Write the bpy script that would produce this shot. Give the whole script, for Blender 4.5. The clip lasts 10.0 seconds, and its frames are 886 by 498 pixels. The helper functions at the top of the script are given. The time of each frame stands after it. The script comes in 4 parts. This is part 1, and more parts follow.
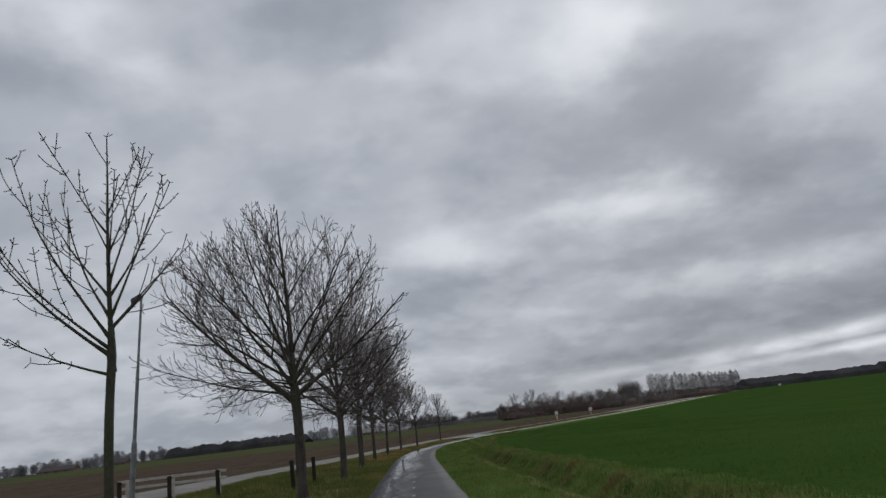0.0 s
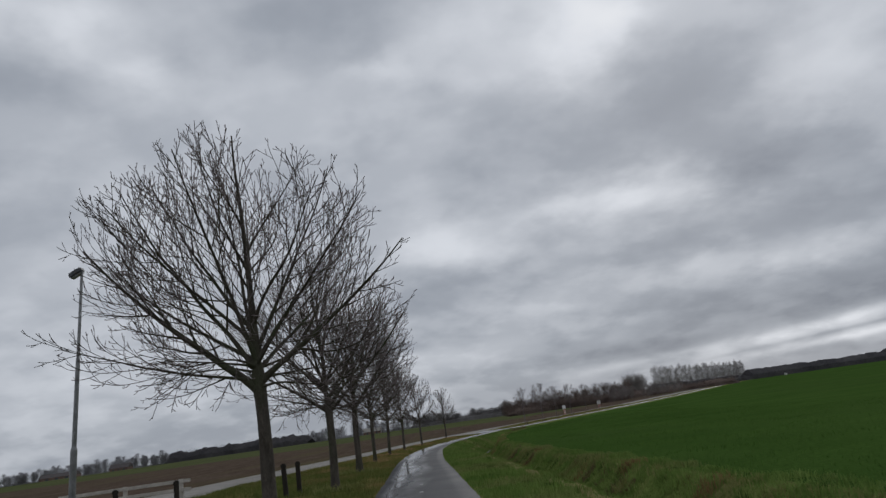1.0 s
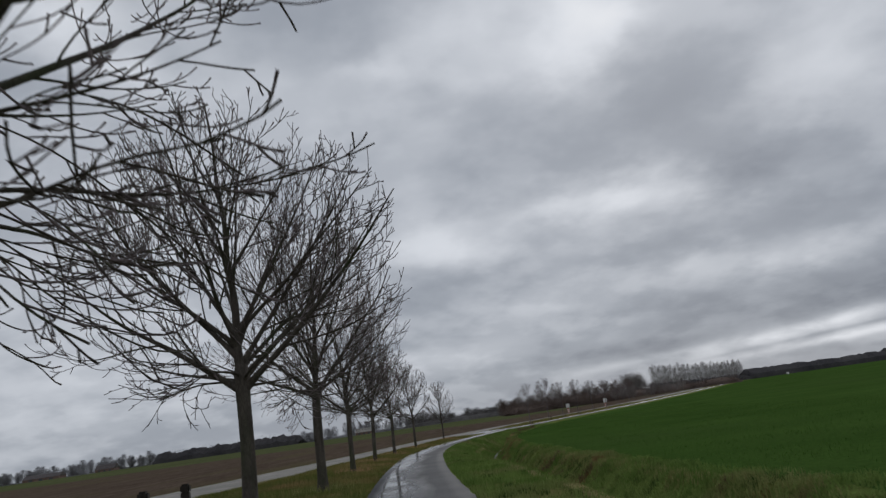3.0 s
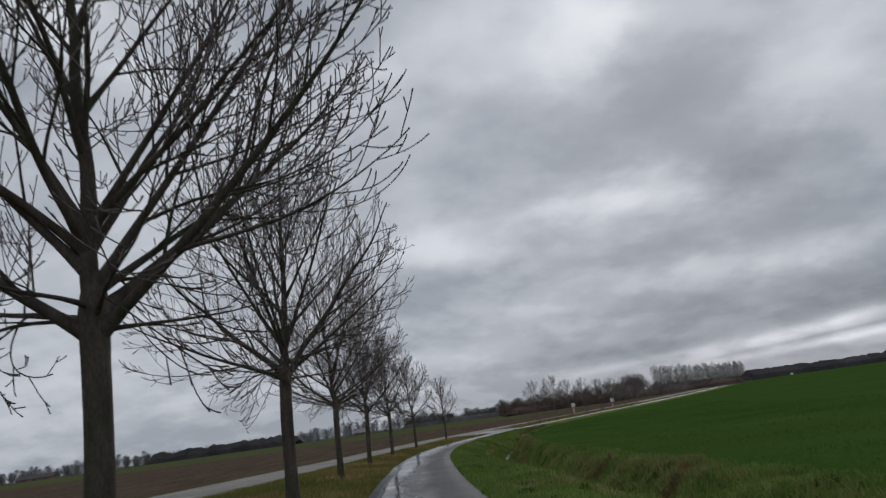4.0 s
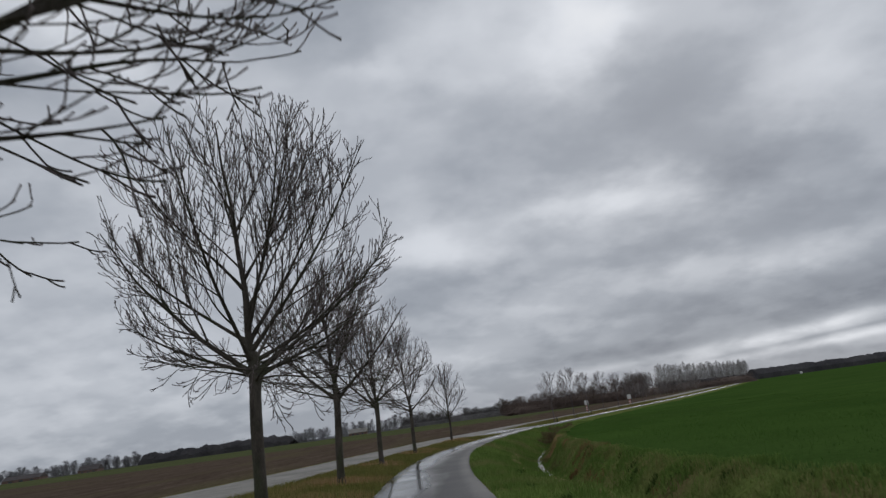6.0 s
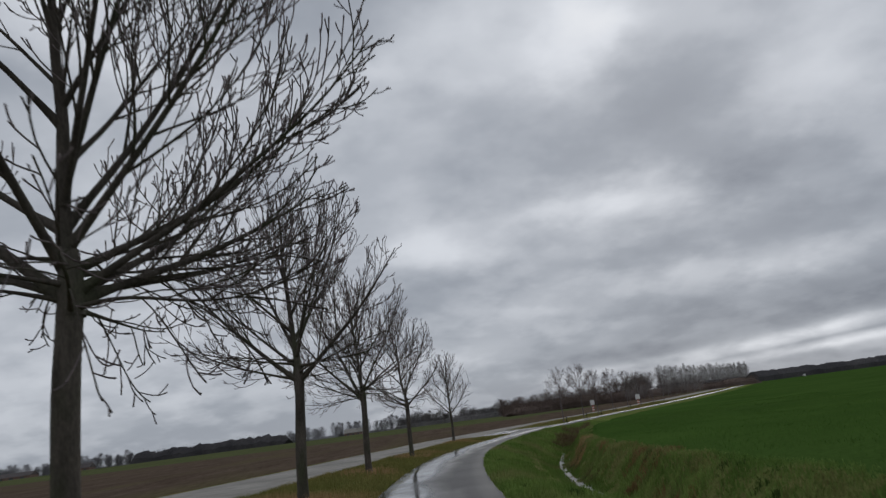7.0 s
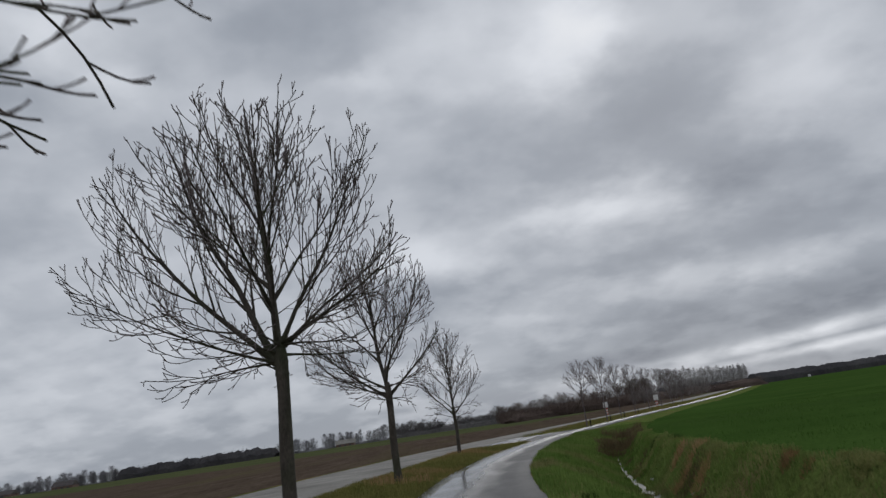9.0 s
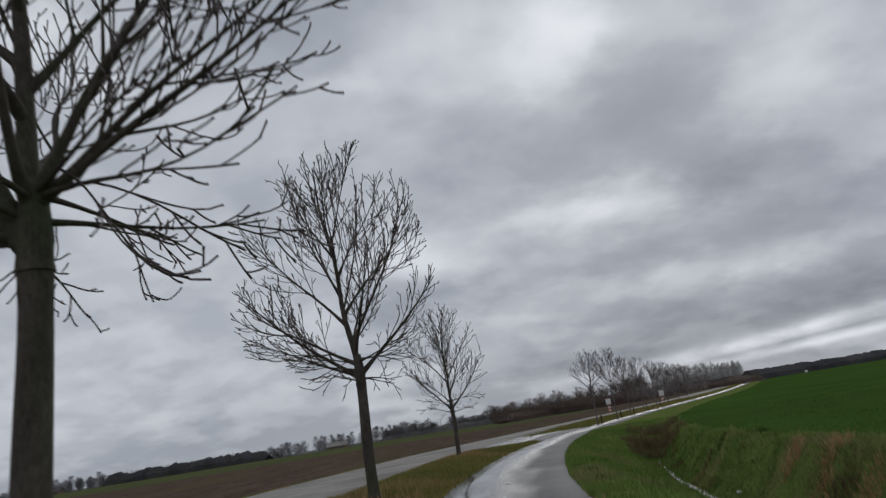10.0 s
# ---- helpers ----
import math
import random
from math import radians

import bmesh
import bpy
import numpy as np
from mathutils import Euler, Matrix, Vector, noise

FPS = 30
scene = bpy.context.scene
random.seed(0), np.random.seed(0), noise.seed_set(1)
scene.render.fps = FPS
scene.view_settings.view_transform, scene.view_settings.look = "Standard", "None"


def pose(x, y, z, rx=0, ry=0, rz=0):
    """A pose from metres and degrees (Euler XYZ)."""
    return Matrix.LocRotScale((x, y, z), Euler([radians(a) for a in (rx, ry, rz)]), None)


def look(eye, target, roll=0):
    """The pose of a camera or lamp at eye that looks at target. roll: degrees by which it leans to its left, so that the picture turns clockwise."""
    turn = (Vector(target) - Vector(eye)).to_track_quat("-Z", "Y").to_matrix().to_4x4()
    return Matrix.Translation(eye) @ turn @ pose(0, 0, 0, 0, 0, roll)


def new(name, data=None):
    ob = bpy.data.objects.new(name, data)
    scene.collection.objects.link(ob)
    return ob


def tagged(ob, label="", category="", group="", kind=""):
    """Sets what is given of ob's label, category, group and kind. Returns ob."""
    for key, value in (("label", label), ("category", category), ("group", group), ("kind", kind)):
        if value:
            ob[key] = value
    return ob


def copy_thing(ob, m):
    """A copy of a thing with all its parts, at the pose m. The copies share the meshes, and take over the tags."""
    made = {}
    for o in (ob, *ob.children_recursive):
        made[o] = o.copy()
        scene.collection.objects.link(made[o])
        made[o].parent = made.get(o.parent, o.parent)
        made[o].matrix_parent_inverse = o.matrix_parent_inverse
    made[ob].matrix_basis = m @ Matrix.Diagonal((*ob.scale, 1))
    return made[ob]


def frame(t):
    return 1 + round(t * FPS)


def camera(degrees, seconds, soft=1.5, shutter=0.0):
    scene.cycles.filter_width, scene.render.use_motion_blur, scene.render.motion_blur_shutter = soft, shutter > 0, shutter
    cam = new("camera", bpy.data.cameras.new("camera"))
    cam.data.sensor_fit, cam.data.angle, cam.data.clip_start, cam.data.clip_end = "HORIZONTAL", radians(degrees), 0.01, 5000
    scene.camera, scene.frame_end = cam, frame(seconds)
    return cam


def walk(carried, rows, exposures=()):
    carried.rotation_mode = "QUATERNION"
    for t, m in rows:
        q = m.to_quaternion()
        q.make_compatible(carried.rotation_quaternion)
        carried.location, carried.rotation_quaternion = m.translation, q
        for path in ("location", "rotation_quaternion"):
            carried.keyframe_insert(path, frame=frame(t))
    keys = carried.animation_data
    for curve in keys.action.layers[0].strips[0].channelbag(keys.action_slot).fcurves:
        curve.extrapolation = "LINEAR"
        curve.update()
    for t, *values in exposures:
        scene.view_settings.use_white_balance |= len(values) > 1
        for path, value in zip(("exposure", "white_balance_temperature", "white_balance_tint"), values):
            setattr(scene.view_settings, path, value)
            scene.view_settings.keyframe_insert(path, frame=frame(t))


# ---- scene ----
cam = camera(61.7, 10.0, soft=1.4, shutter=0.15)
PATH = [
    (0, (0.0, 0.0, 1.4), (-0.001, 1.941, 1.884), -6.9),
    (0.5, (-0.203, 2.508, 1.403), (-0.208, 4.449, 1.884), -7.3),
    (1, (-0.419, 5.06, 1.396), (-0.418, 7.002, 1.874), -8.2),
    (1.5, (-0.582, 7.698, 1.403), (-0.574, 9.64, 1.879), -8.3),
    (2, (-0.782, 10.316, 1.394), (-0.769, 12.258, 1.872), -8.4),
    (2.5, (-0.922, 12.97, 1.43), (-0.907, 14.912, 1.906), -8.3),
    (4, (-1.674, 21.7, 1.376), (-1.652, 23.641, 1.854), -8.0),
    (4.5, (-1.883, 24.75, 1.4), (-1.86, 26.692, 1.877), -8.1),
    (5, (-2.093, 27.871, 1.404), (-2.069, 29.812, 1.885), -8.0),
    (5.5, (-2.284, 31.056, 1.409), (-2.257, 32.998, 1.887), -8.1),
    (7, (-2.87, 40.902, 1.397), (-2.835, 42.843, 1.876), -7.5),
    (7.5, (-3.043, 44.129, 1.357), (-2.999, 46.068, 1.843), -8.3),
    (8, (-3.17, 47.3, 1.379), (-3.122, 49.24, 1.866), -7.8),
    (8.5, (-3.255, 50.417, 1.412), (-3.2, 52.354, 1.908), -8.3),
    (9, (-3.354, 53.526, 1.394), (-3.292, 55.462, 1.893), -8.6),
    (9.5, (-3.431, 56.656, 1.408), (-3.364, 58.591, 1.908), -8.7),
    (10, (-3.481, 59.845, 1.399), (-3.395, 61.78, 1.897), -9.3),
]
walk(cam, [(t, look(eye, target, roll)) for t, eye, target, roll in PATH])

# ---- world and light ----
world = bpy.data.worlds.new("overcast_sky")
scene.world = world
world.use_nodes = True
wt = world.node_tree
wt.nodes.clear()


def wnode(kind, **values):
    n = wt.nodes.new(kind)
    for key, value in values.items():
        n.inputs[key].default_value = value
    return n


def wmath(op, a, b=None, clamp=False):
    n = wt.nodes.new("ShaderNodeMath")
    n.operation, n.use_clamp = op, clamp
    for i, v in enumerate((a, b)):
        if v is None:
            continue
        if isinstance(v, (int, float)):
            n.inputs[i].default_value = v
        else:
            wt.links.new(v, n.inputs[i])
    return n.outputs[0]


coords = wt.nodes.new("ShaderNodeTexCoord").outputs["Generated"]
sep = wt.nodes.new("ShaderNodeSeparateXYZ")
wt.links.new(coords, sep.inputs[0])
def cloud_noise(scale, detail, rough, offset, stretch=(1, 1, 1), distort=0.0):
    mp = wt.nodes.new("ShaderNodeMapping")
    mp.inputs["Location"].default_value = offset
    mp.inputs["Scale"].default_value = stretch
    wt.links.new(coords, mp.inputs[0])
    n = wnode("ShaderNodeTexNoise", Scale=scale, Detail=detail, Roughness=rough, Distortion=distort)
    wt.links.new(mp.outputs[0], n.inputs["Vector"])
    return n.outputs["Fac"]


# broad cloud masses, smaller billows, and long thin streaks
def soft_step(value, lo, hi, amount):
    r = wt.nodes.new("ShaderNodeMapRange")
    r.interpolation_type = "SMOOTHSTEP"
    for key, v in (("From Min", lo), ("From Max", hi), ("To Min", -amount / 2), ("To Max", amount / 2)):
        r.inputs[key].default_value = v
    wt.links.new(value, r.inputs["Value"])
    return r.outputs[0]


# the cloud deck is flat, so its shapes crowd together towards the horizon
deck = wt.nodes.new("ShaderNodeVectorMath")
deck.operation = "DIVIDE"
lift = wmath("ADD", wmath("MAXIMUM", sep.outputs[2], 0.0), 0.34)
lift_vec = wt.nodes.new("ShaderNodeCombineXYZ")
for i in range(3):
    wt.links.new(lift, lift_vec.inputs[i])
wt.links.new(coords, deck.inputs[0])
wt.links.new(lift_vec.outputs[0], deck.inputs[1])
flat_sky = wt.nodes.new("ShaderNodeVectorMath")
flat_sky.operation = "MULTIPLY"
flat_sky.inputs[1].default_value = (1, 1, 0)
wt.links.new(deck.outputs[0], flat_sky.inputs[0])
coords = flat_sky.outputs[0]
masses = wmath("MULTIPLY", wmath("SUBTRACT", cloud_noise(1.8, 2.0, 0.5, (3.1, 1.7, 0.4)), 0.5), 0.10)
billows = soft_step(cloud_noise(3.6, 5.0, 0.50, (7.4, 2.2, 1.0)), 0.39, 0.63, 0.085)
puffs = soft_step(cloud_noise(7.5, 3.5, 0.48, (4.4, 0.2, 3.0)), 0.38, 0.64, 0.062)
low_sky = wmath("ADD", wmath("MULTIPLY", wmath("POWER", 2.718, wmath("MULTIPLY", sep.outputs[2], -6.0)), 0.9), 0.8)
light = wmath("ADD", wmath("ADD", masses, billows), wmath("ADD", wmath("MULTIPLY", puffs, low_sky), 0.470))
azimuth = wmath("MULTIPLY", wmath("ARCTAN2", sep.outputs[0], sep.outputs[1]), 57.296)
height = wmath("MULTIPLY", wmath("ARCSINE", sep.outputs[2]), 57.296)
# the edges of the patches are torn by the wind
torn_az = wmath("ADD", azimuth, wmath("MULTIPLY", wmath("SUBTRACT", cloud_noise(5.0, 4.0, 0.55, (1.3, 8.2, 0.0)), 0.5), 9.0))
torn_el = wmath("ADD", height, wmath("MULTIPLY", wmath("SUBTRACT", cloud_noise(6.0, 4.0, 0.55, (6.1, 3.2, 0.0)), 0.5), wmath("MULTIPLY", wmath("MINIMUM", height, 25.0), 0.26)))
spot = wt.nodes.new("ShaderNodeCombineXYZ")
wt.links.new(torn_az, spot.inputs[0])
wt.links.new(torn_el, spot.inputs[1])
# azimuth, elevation, half width and half height in degrees, and how much thinner or thicker the layer is there
THIN = [(-30.2, 31.8, 4.8, 1.3, 0.18), (-26.7, 30.0, 3.1, 1.5, 0.13), (-22.4, 27.7, 2.2, 1.2, 0.16), (-2.6, 28.2, 2.6, 0.8, 0.12), (6.4, 29.9, 3.9, 2.2, 0.12), (9.5, 26.1, 3.5, 1.7, 0.14), (14.9, 28.6, 2.9, 2.6, 0.24), (17.5, 28.5, 2.6, 1.7, 0.10), (31.4, 21.6, 3.9, 2.6, 0.10), (-0.6, 14.3, 2.4, 1.7, 0.14), (3.3, 13.4, 2.2, 1.3, 0.10), (17.5, 15.4, 3.3, 1.0, 0.17), (13.9, 15.3, 3.1, 0.9, 0.10), (9.0, 15.2, 2.6, 0.7, 0.08), (8.8, 8.3, 5.7, 1.0, 0.07), (17.7, 9.0, 4.8, 0.6, 0.08), (25.0, 8.3, 4.4, 0.5, 0.08), (28.8, 9.0, 3.9, 0.7, 0.05), (1.3, 5.2, 3.9, 0.7, 0.07)]
THICK = [(-30.1, 27.3, 5.7, 1.7, -0.07), (-12.8, 30.6, 5.7, 2.8, -0.08), (-4.7, 31.1, 4.8, 3.1, -0.06), (-9.1, 25.2, 6.5, 2.6, -0.02), (-5.4, 20.7, 5.2, 2.6, -0.03), (1.2, 25.0, 1.7, 1.2, -0.06), (21.5, 23.1, 5.7, 2.6, -0.06), (17.5, 20.7, 5.2, 2.2, -0.05), (26.7, 16.1, 3.3, 1.2, -0.13), (24.5, 14.9, 3.1, 1.0, -0.08), (30.0, 13.1, 3.1, 2.0, -0.10), (5.3, 17.5, 3.9, 1.0, -0.06), (0.7, 10.4, 3.9, 1.0, -0.11), (6.4, 13.2, 2.6, 1.3, -0.07), (15.7, 11.2, 6.5, 0.6, -0.07), (27.5, 6.5, 5.2, 0.7, -0.10), (18.9, 6.7, 6.5, 0.5, -0.06), (-31.1, 22.4, 3.9, 2.6, -0.04), (10.9, 5.6, 6.1, 0.5, -0.05)]
VEIL = [(-22.0, 8.0, 9.0, 3.5, 0.07), (-12.0, 11.0, 6.0, 3.0, 0.05), (-20.0, 20.0, 7.0, 4.0, 0.05), (-27.0, 5.0, 6.0, 1.2, 0.05), (-1.0, 24.0, 6.0, 3.5, 0.05), (-13.0, 28.0, 6.0, 4.0, 0.03), (31.0, 25.0, 6.0, 5.0, 0.05), (-21.0, 27.0, 8.0, 5.0, 0.05), (-8.0, 25.0, 6.0, 4.0, 0.03), (19.0, 21.0, 7.0, 4.0, 0.03)]
def vmath(op, a, b):
    n = wt.nodes.new("ShaderNodeVectorMath")
    n.operation = op
    for i, v in enumerate((a, b)):
        if isinstance(v, tuple):
            n.inputs[i].default_value = v
        else:
            wt.links.new(v, n.inputs[i])
    return n.outputs["Value" if op == "DOT_PRODUCT" else 0]


for az, el, wide, high, amount in THIN + THICK + VEIL:
    off = vmath("MULTIPLY", vmath("SUBTRACT", spot.outputs[0], (az, el, 0)), (0.72 / wide, 0.72 / high, 0))
    light = wmath("ADD", light, wmath("MULTIPLY", wmath("POWER", 2.718, wmath("MULTIPLY", vmath("DOT_PRODUCT", off, off), -1.0)), amount))
# long bands near the horizon: azimuth, elevation, half length, half height, amount
for az, el, long, high, amount in ((25, 5.6, 12, 1.1, -0.10), (-20, 3.0, 14, 2.0, -0.04), (3, 5.6, 13, 0.6, 0.06), (10, 4.2, 9, 0.5, -0.07), (1, 3.2, 9, 0.4, 0.05),
                                (15, 4.5, 22, 4.5, -0.08), (14, 6.2, 12, 0.5, 0.06)):
    da = wmath("POWER", wmath("MULTIPLY", wmath("SUBTRACT", azimuth, az), 1.0 / long), 2.0)
    de = wmath("POWER", wmath("MULTIPLY", wmath("SUBTRACT", height, el), 1.0 / high), 2.0)
    light = wmath("ADD", light, wmath("MULTIPLY", wmath("POWER", 2.718, wmath("MULTIPLY", wmath("ADD", da, de), -1.0)), amount))
torn = wmath("ADD", soft_step(cloud_noise(7.0, 5.0, 0.55, (2.0, 5.0, 1.0), (1, 1, 1), 0.3), 0.38, 0.62, 0.35), 0.9)
# thin bright gaps that climb away from the horizon: azimuth, elevation, half length, half height, amount, slope
for az, el, long, high, amount, slope in ((26, 3.55, 8, 0.42, 0.32, 0.09), (28, 2.6, 7, 0.30, 0.27, 0.05), (27, 3.05, 8, 0.13, -0.10, 0.06), (24, 4.7, 10, 0.6, -0.10, 0.09), (14, 3.1, 6, 0.30, 0.14, 0.05), (26, 1.6, 9, 0.5, -0.07, 0.03)):
    off = wmath("SUBTRACT", azimuth, az)
    da = wmath("POWER", wmath("MULTIPLY", off, 1.0 / long), 2.0)
    de = wmath("POWER", wmath("MULTIPLY", wmath("SUBTRACT", height, wmath("ADD", wmath("MULTIPLY", off, slope), el)), 1.0 / high), 2.0)
    light = wmath("ADD", light, wmath("MULTIPLY", wmath("MULTIPLY", wmath("POWER", 2.718, wmath("MULTIPLY", wmath("ADD", da, de), -1.0)), torn), amount))
light = wmath("MAXIMUM", light, 0.02)
tone = wt.nodes.new("ShaderNodeValToRGB")
tone.color_ramp.elements[0].position, tone.color_ramp.elements[0].color = 0.2, (0.208, 0.232, 0.279, 1)
tone.color_ramp.elements[1].position, tone.color_ramp.elements[1].color = 0.75, (0.690, 0.72, 0.775, 1)
clear_end = tone.color_ramp.elements.new(1.0)
clear_end.color = (0.86, 0.875, 0.905, 1)
thick_end = tone.color_ramp.elements.new(0.0)
thick_end.color = (0.135, 0.150, 0.180, 1)
mid = tone.color_ramp.elements.new(0.40)
mid.color = (0.336, 0.366, 0.418, 1)
wt.links.new(light, tone.inputs[0])
sky = wt.nodes.new("ShaderNodeTexSky")
sky.sky_type, sky.sun_disc = "NISHITA", False
SUN_ELEVATION, SUN_AZIMUTH = radians(24), radians(20)
sky.sun_elevation, sky.sun_rotation = SUN_ELEVATION, SUN_AZIMUTH
dim = wt.nodes.new("ShaderNodeVectorMath")
dim.operation = "SCALE"
dim.inputs["Scale"].default_value = 0.05
wt.links.new(sky.outputs[0], dim.inputs[0])
cover = wt.nodes.new("ShaderNodeMix")
cover.data_type = "RGBA"
cover.inputs["Factor"].default_value = 0.97
wt.links.new(dim.outputs[0], cover.inputs["A"])
wt.links.new(tone.outputs[0], cover.inputs["B"])
back = wnode("ShaderNodeBackground", Strength=1.0)
wt.links.new(cover.outputs["Result"], back.inputs["Color"])
wt.links.new(back.outputs[0], wt.nodes.new("ShaderNodeOutputWorld").inputs[0])

sun = new("sun", bpy.data.lights.new("sun", "SUN"))
sun.data.energy, sun.data.angle, sun.data.color = 0.5, radians(40), (1.0, 0.97, 0.93)
sun.matrix_world = look((0, 0, 60), (-60 * math.sin(SUN_AZIMUTH) / math.tan(SUN_ELEVATION), -60 * math.cos(SUN_AZIMUTH) / math.tan(SUN_ELEVATION), 0))


# ---- materials ----
def material(name, dark, pale, scale=4.0, rough=0.8, bump=0.3, fine=40.0, third=None, metal=0.0, spec=0.5, stretch=(1, 1, 1), depth=0.02):
    """Two noises at real-world size mix the colours; a finer one gives relief."""
    m = bpy.data.materials.new(name)
    m.use_nodes = True
    t = m.node_tree
    b = t.nodes["Principled BSDF"]
    geo = t.nodes.new("ShaderNodeNewGeometry")
    mp = t.nodes.new("ShaderNodeMapping")
    mp.inputs["Scale"].default_value = stretch
    t.links.new(geo.outputs["Position"], mp.inputs[0])

    def noise_of(s, detail, r=0.6):
        n = t.nodes.new("ShaderNodeTexNoise")
        n.inputs["Scale"].default_value, n.inputs["Detail"].default_value, n.inputs["Roughness"].default_value = s, detail, r
        t.links.new(mp.outputs[0], n.inputs["Vector"])
        return n.outputs["Fac"]

    def mix(fac, a, c):
        x = t.nodes.new("ShaderNodeMix")
        x.data_type = "RGBA"
        t.links.new(fac, x.inputs["Factor"])
        for socket, v in (("A", a), ("B", c)):
            if isinstance(v, tuple):
                x.inputs[socket].default_value = (*v, 1)
            else:
                t.links.new(v, x.inputs[socket])
        return x.outputs["Result"]

    def sharpen(fac, lo, hi):
        r = t.nodes.new("ShaderNodeMapRange")
        r.inputs["From Min"].default_value, r.inputs["From Max"].default_value = lo, hi
        t.links.new(fac, r.inputs["Value"])
        return r.outputs[0]

    small = noise_of(fine, 4.0)
    colour = mix(sharpen(noise_of(scale, 4.0), 0.35, 0.65), dark, pale)
    if third:
        colour = mix(sharpen(noise_of(scale * 0.27, 3.0), 0.5, 0.68), colour, third)
    shade = mix(sharpen(small, 0.3, 0.7), (0.72, 0.72, 0.72), (1.2, 1.2, 1.2))
    mul = t.nodes.new("ShaderNodeMix")
    mul.data_type, mul.blend_type = "RGBA", "MULTIPLY"
    mul.inputs["Factor"].default_value = 1.0
    t.links.new(colour, mul.inputs["A"])
    t.links.new(shade, mul.inputs["B"])
    t.links.new(mul.outputs["Result"], b.inputs["Base Color"])
    b.inputs["Roughness"].default_value, b.inputs["Metallic"].default_value = rough, metal
    b.inputs["Specular IOR Level"].default_value = spec
    if bump:
        bp = t.nodes.new("ShaderNodeBump")
        bp.inputs["Strength"].default_value, bp.inputs["Distance"].default_value = bump, depth
        t.links.new(small, bp.inputs["Height"])
        t.links.new(bp.outputs[0], b.inputs["Normal"])
    return m


M_GRASS = material("verge_grass", (0.094, 0.106, 0.030), (0.142, 0.140, 0.044), 1.6, 0.9, 0.9, 18, third=(0.25, 0.185, 0.078), spec=0.0, depth=0.06)
M_BANK = material("bank_grass", (0.104, 0.150, 0.037), (0.150, 0.198, 0.053), 1.2, 0.9, 0.9, 14, third=(0.19, 0.165, 0.070), spec=0.0, depth=0.06)
M_CROP = material("winter_wheat", (0.043, 0.086, 0.018), (0.061, 0.113, 0.025), 0.12, 0.95, 0.5, 9, third=(0.052, 0.093, 0.023), spec=0.0, depth=0.05)
M_SOIL = material("ploughed_soil", (0.088, 0.064, 0.048), (0.126, 0.095, 0.072), 0.6, 0.95, 0.8, 5, third=(0.112, 0.092, 0.056), spec=0.0, depth=0.1, stretch=(1, 0.15, 1))
M_MEADOW = material("far_meadow", (0.086, 0.100, 0.045), (0.110, 0.120, 0.055), 0.05, 0.95, 0.0, 2, spec=0.0)
M_BLADE = material("grass_blades", (0.106, 0.142, 0.035), (0.165, 0.188, 0.052), 0.9, 0.8, 0.0, 30, third=(0.27, 0.205, 0.085), spec=0.05)
M_OLIVE = material("olive_grass_blades", (0.175, 0.180, 0.054), (0.265, 0.240, 0.084), 0.9, 0.8, 0.0, 30, third=(0.36, 0.258, 0.118), spec=0.0)
M_BANKBLADE = material("bank_grass_blades", (0.130, 0.214, 0.050), (0.220, 0.305, 0.084), 0.8, 0.8, 0.0, 30, third=(0.27, 0.262, 0.108), spec=0.0)
M_CROPBLADE = material("wheat_leaves", (0.076, 0.144, 0.030), (0.096, 0.174, 0.038), 0.3, 0.8, 0.0, 30, spec=0.0)
M_STRAW = material("dead_grass", (0.36, 0.215, 0.10), (0.52, 0.345, 0.175), 3.0, 0.85, 0.0, 30, spec=0.2)
M_LIP = material("worn_grass", (0.36, 0.33, 0.15), (0.48, 0.42, 0.20), 2.0, 0.85, 0.0, 30, spec=0.0)
M_STALK = material("dead_stalks", (0.20, 0.13, 0.06), (0.32, 0.21, 0.10), 3.0, 0.85, 0.0, 30, spec=0.0)
M_DRY = material("dry_grass", (0.23, 0.235, 0.085), (0.32, 0.315, 0.125), 2.0, 0.85, 0.0, 30, spec=0.0)
M_REED = material("brown_reed", (0.13, 0.095, 0.045), (0.20, 0.15, 0.078), 3.0, 0.85, 0.0, 30, spec=0.2)
M_BARK = material("ash_bark", (0.063, 0.054, 0.045), (0.119, 0.102, 0.086), 6.0, 0.9, 0.8, 55, third=(0.070, 0.075, 0.045), spec=0.15, stretch=(1, 1, 0.35), depth=0.012)
M_TWIG = material("ash_twigs", (0.122, 0.100, 0.098), (0.205, 0.168, 0.164), 4.0, 0.8, 0.0, 30, spec=0.2)
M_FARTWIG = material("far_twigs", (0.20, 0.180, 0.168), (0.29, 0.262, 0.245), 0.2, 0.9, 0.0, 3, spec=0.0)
# poplar colour lifted towards grey to stand in for the haze of distance
M_POPLAR = material("hazed_poplar_twigs", (0.245, 0.228, 0.22), (0.335, 0.313, 0.30), 0.2, 0.9, 0.0, 3, spec=0.0)
M_FARRED = material("hedge_twigs", (0.125, 0.095, 0.082), (0.195, 0.150, 0.128), 0.1, 0.9, 0.0, 3, spec=0.0)
M_FARWOOD = material("far_wood", (0.066, 0.063, 0.066), (0.104, 0.098, 0.098), 0.06, 0.95, 0.0, 1, spec=0.0)
M_FARMID = material("field_edge_twigs", (0.13, 0.123, 0.12), (0.20, 0.188, 0.182), 0.1, 0.95, 0.0, 1, spec=0.0)
M_WEED = material("dark_weed", (0.050, 0.085, 0.022), (0.085, 0.125, 0.036), 3.0, 0.85, 0.0, 30, spec=0.0)
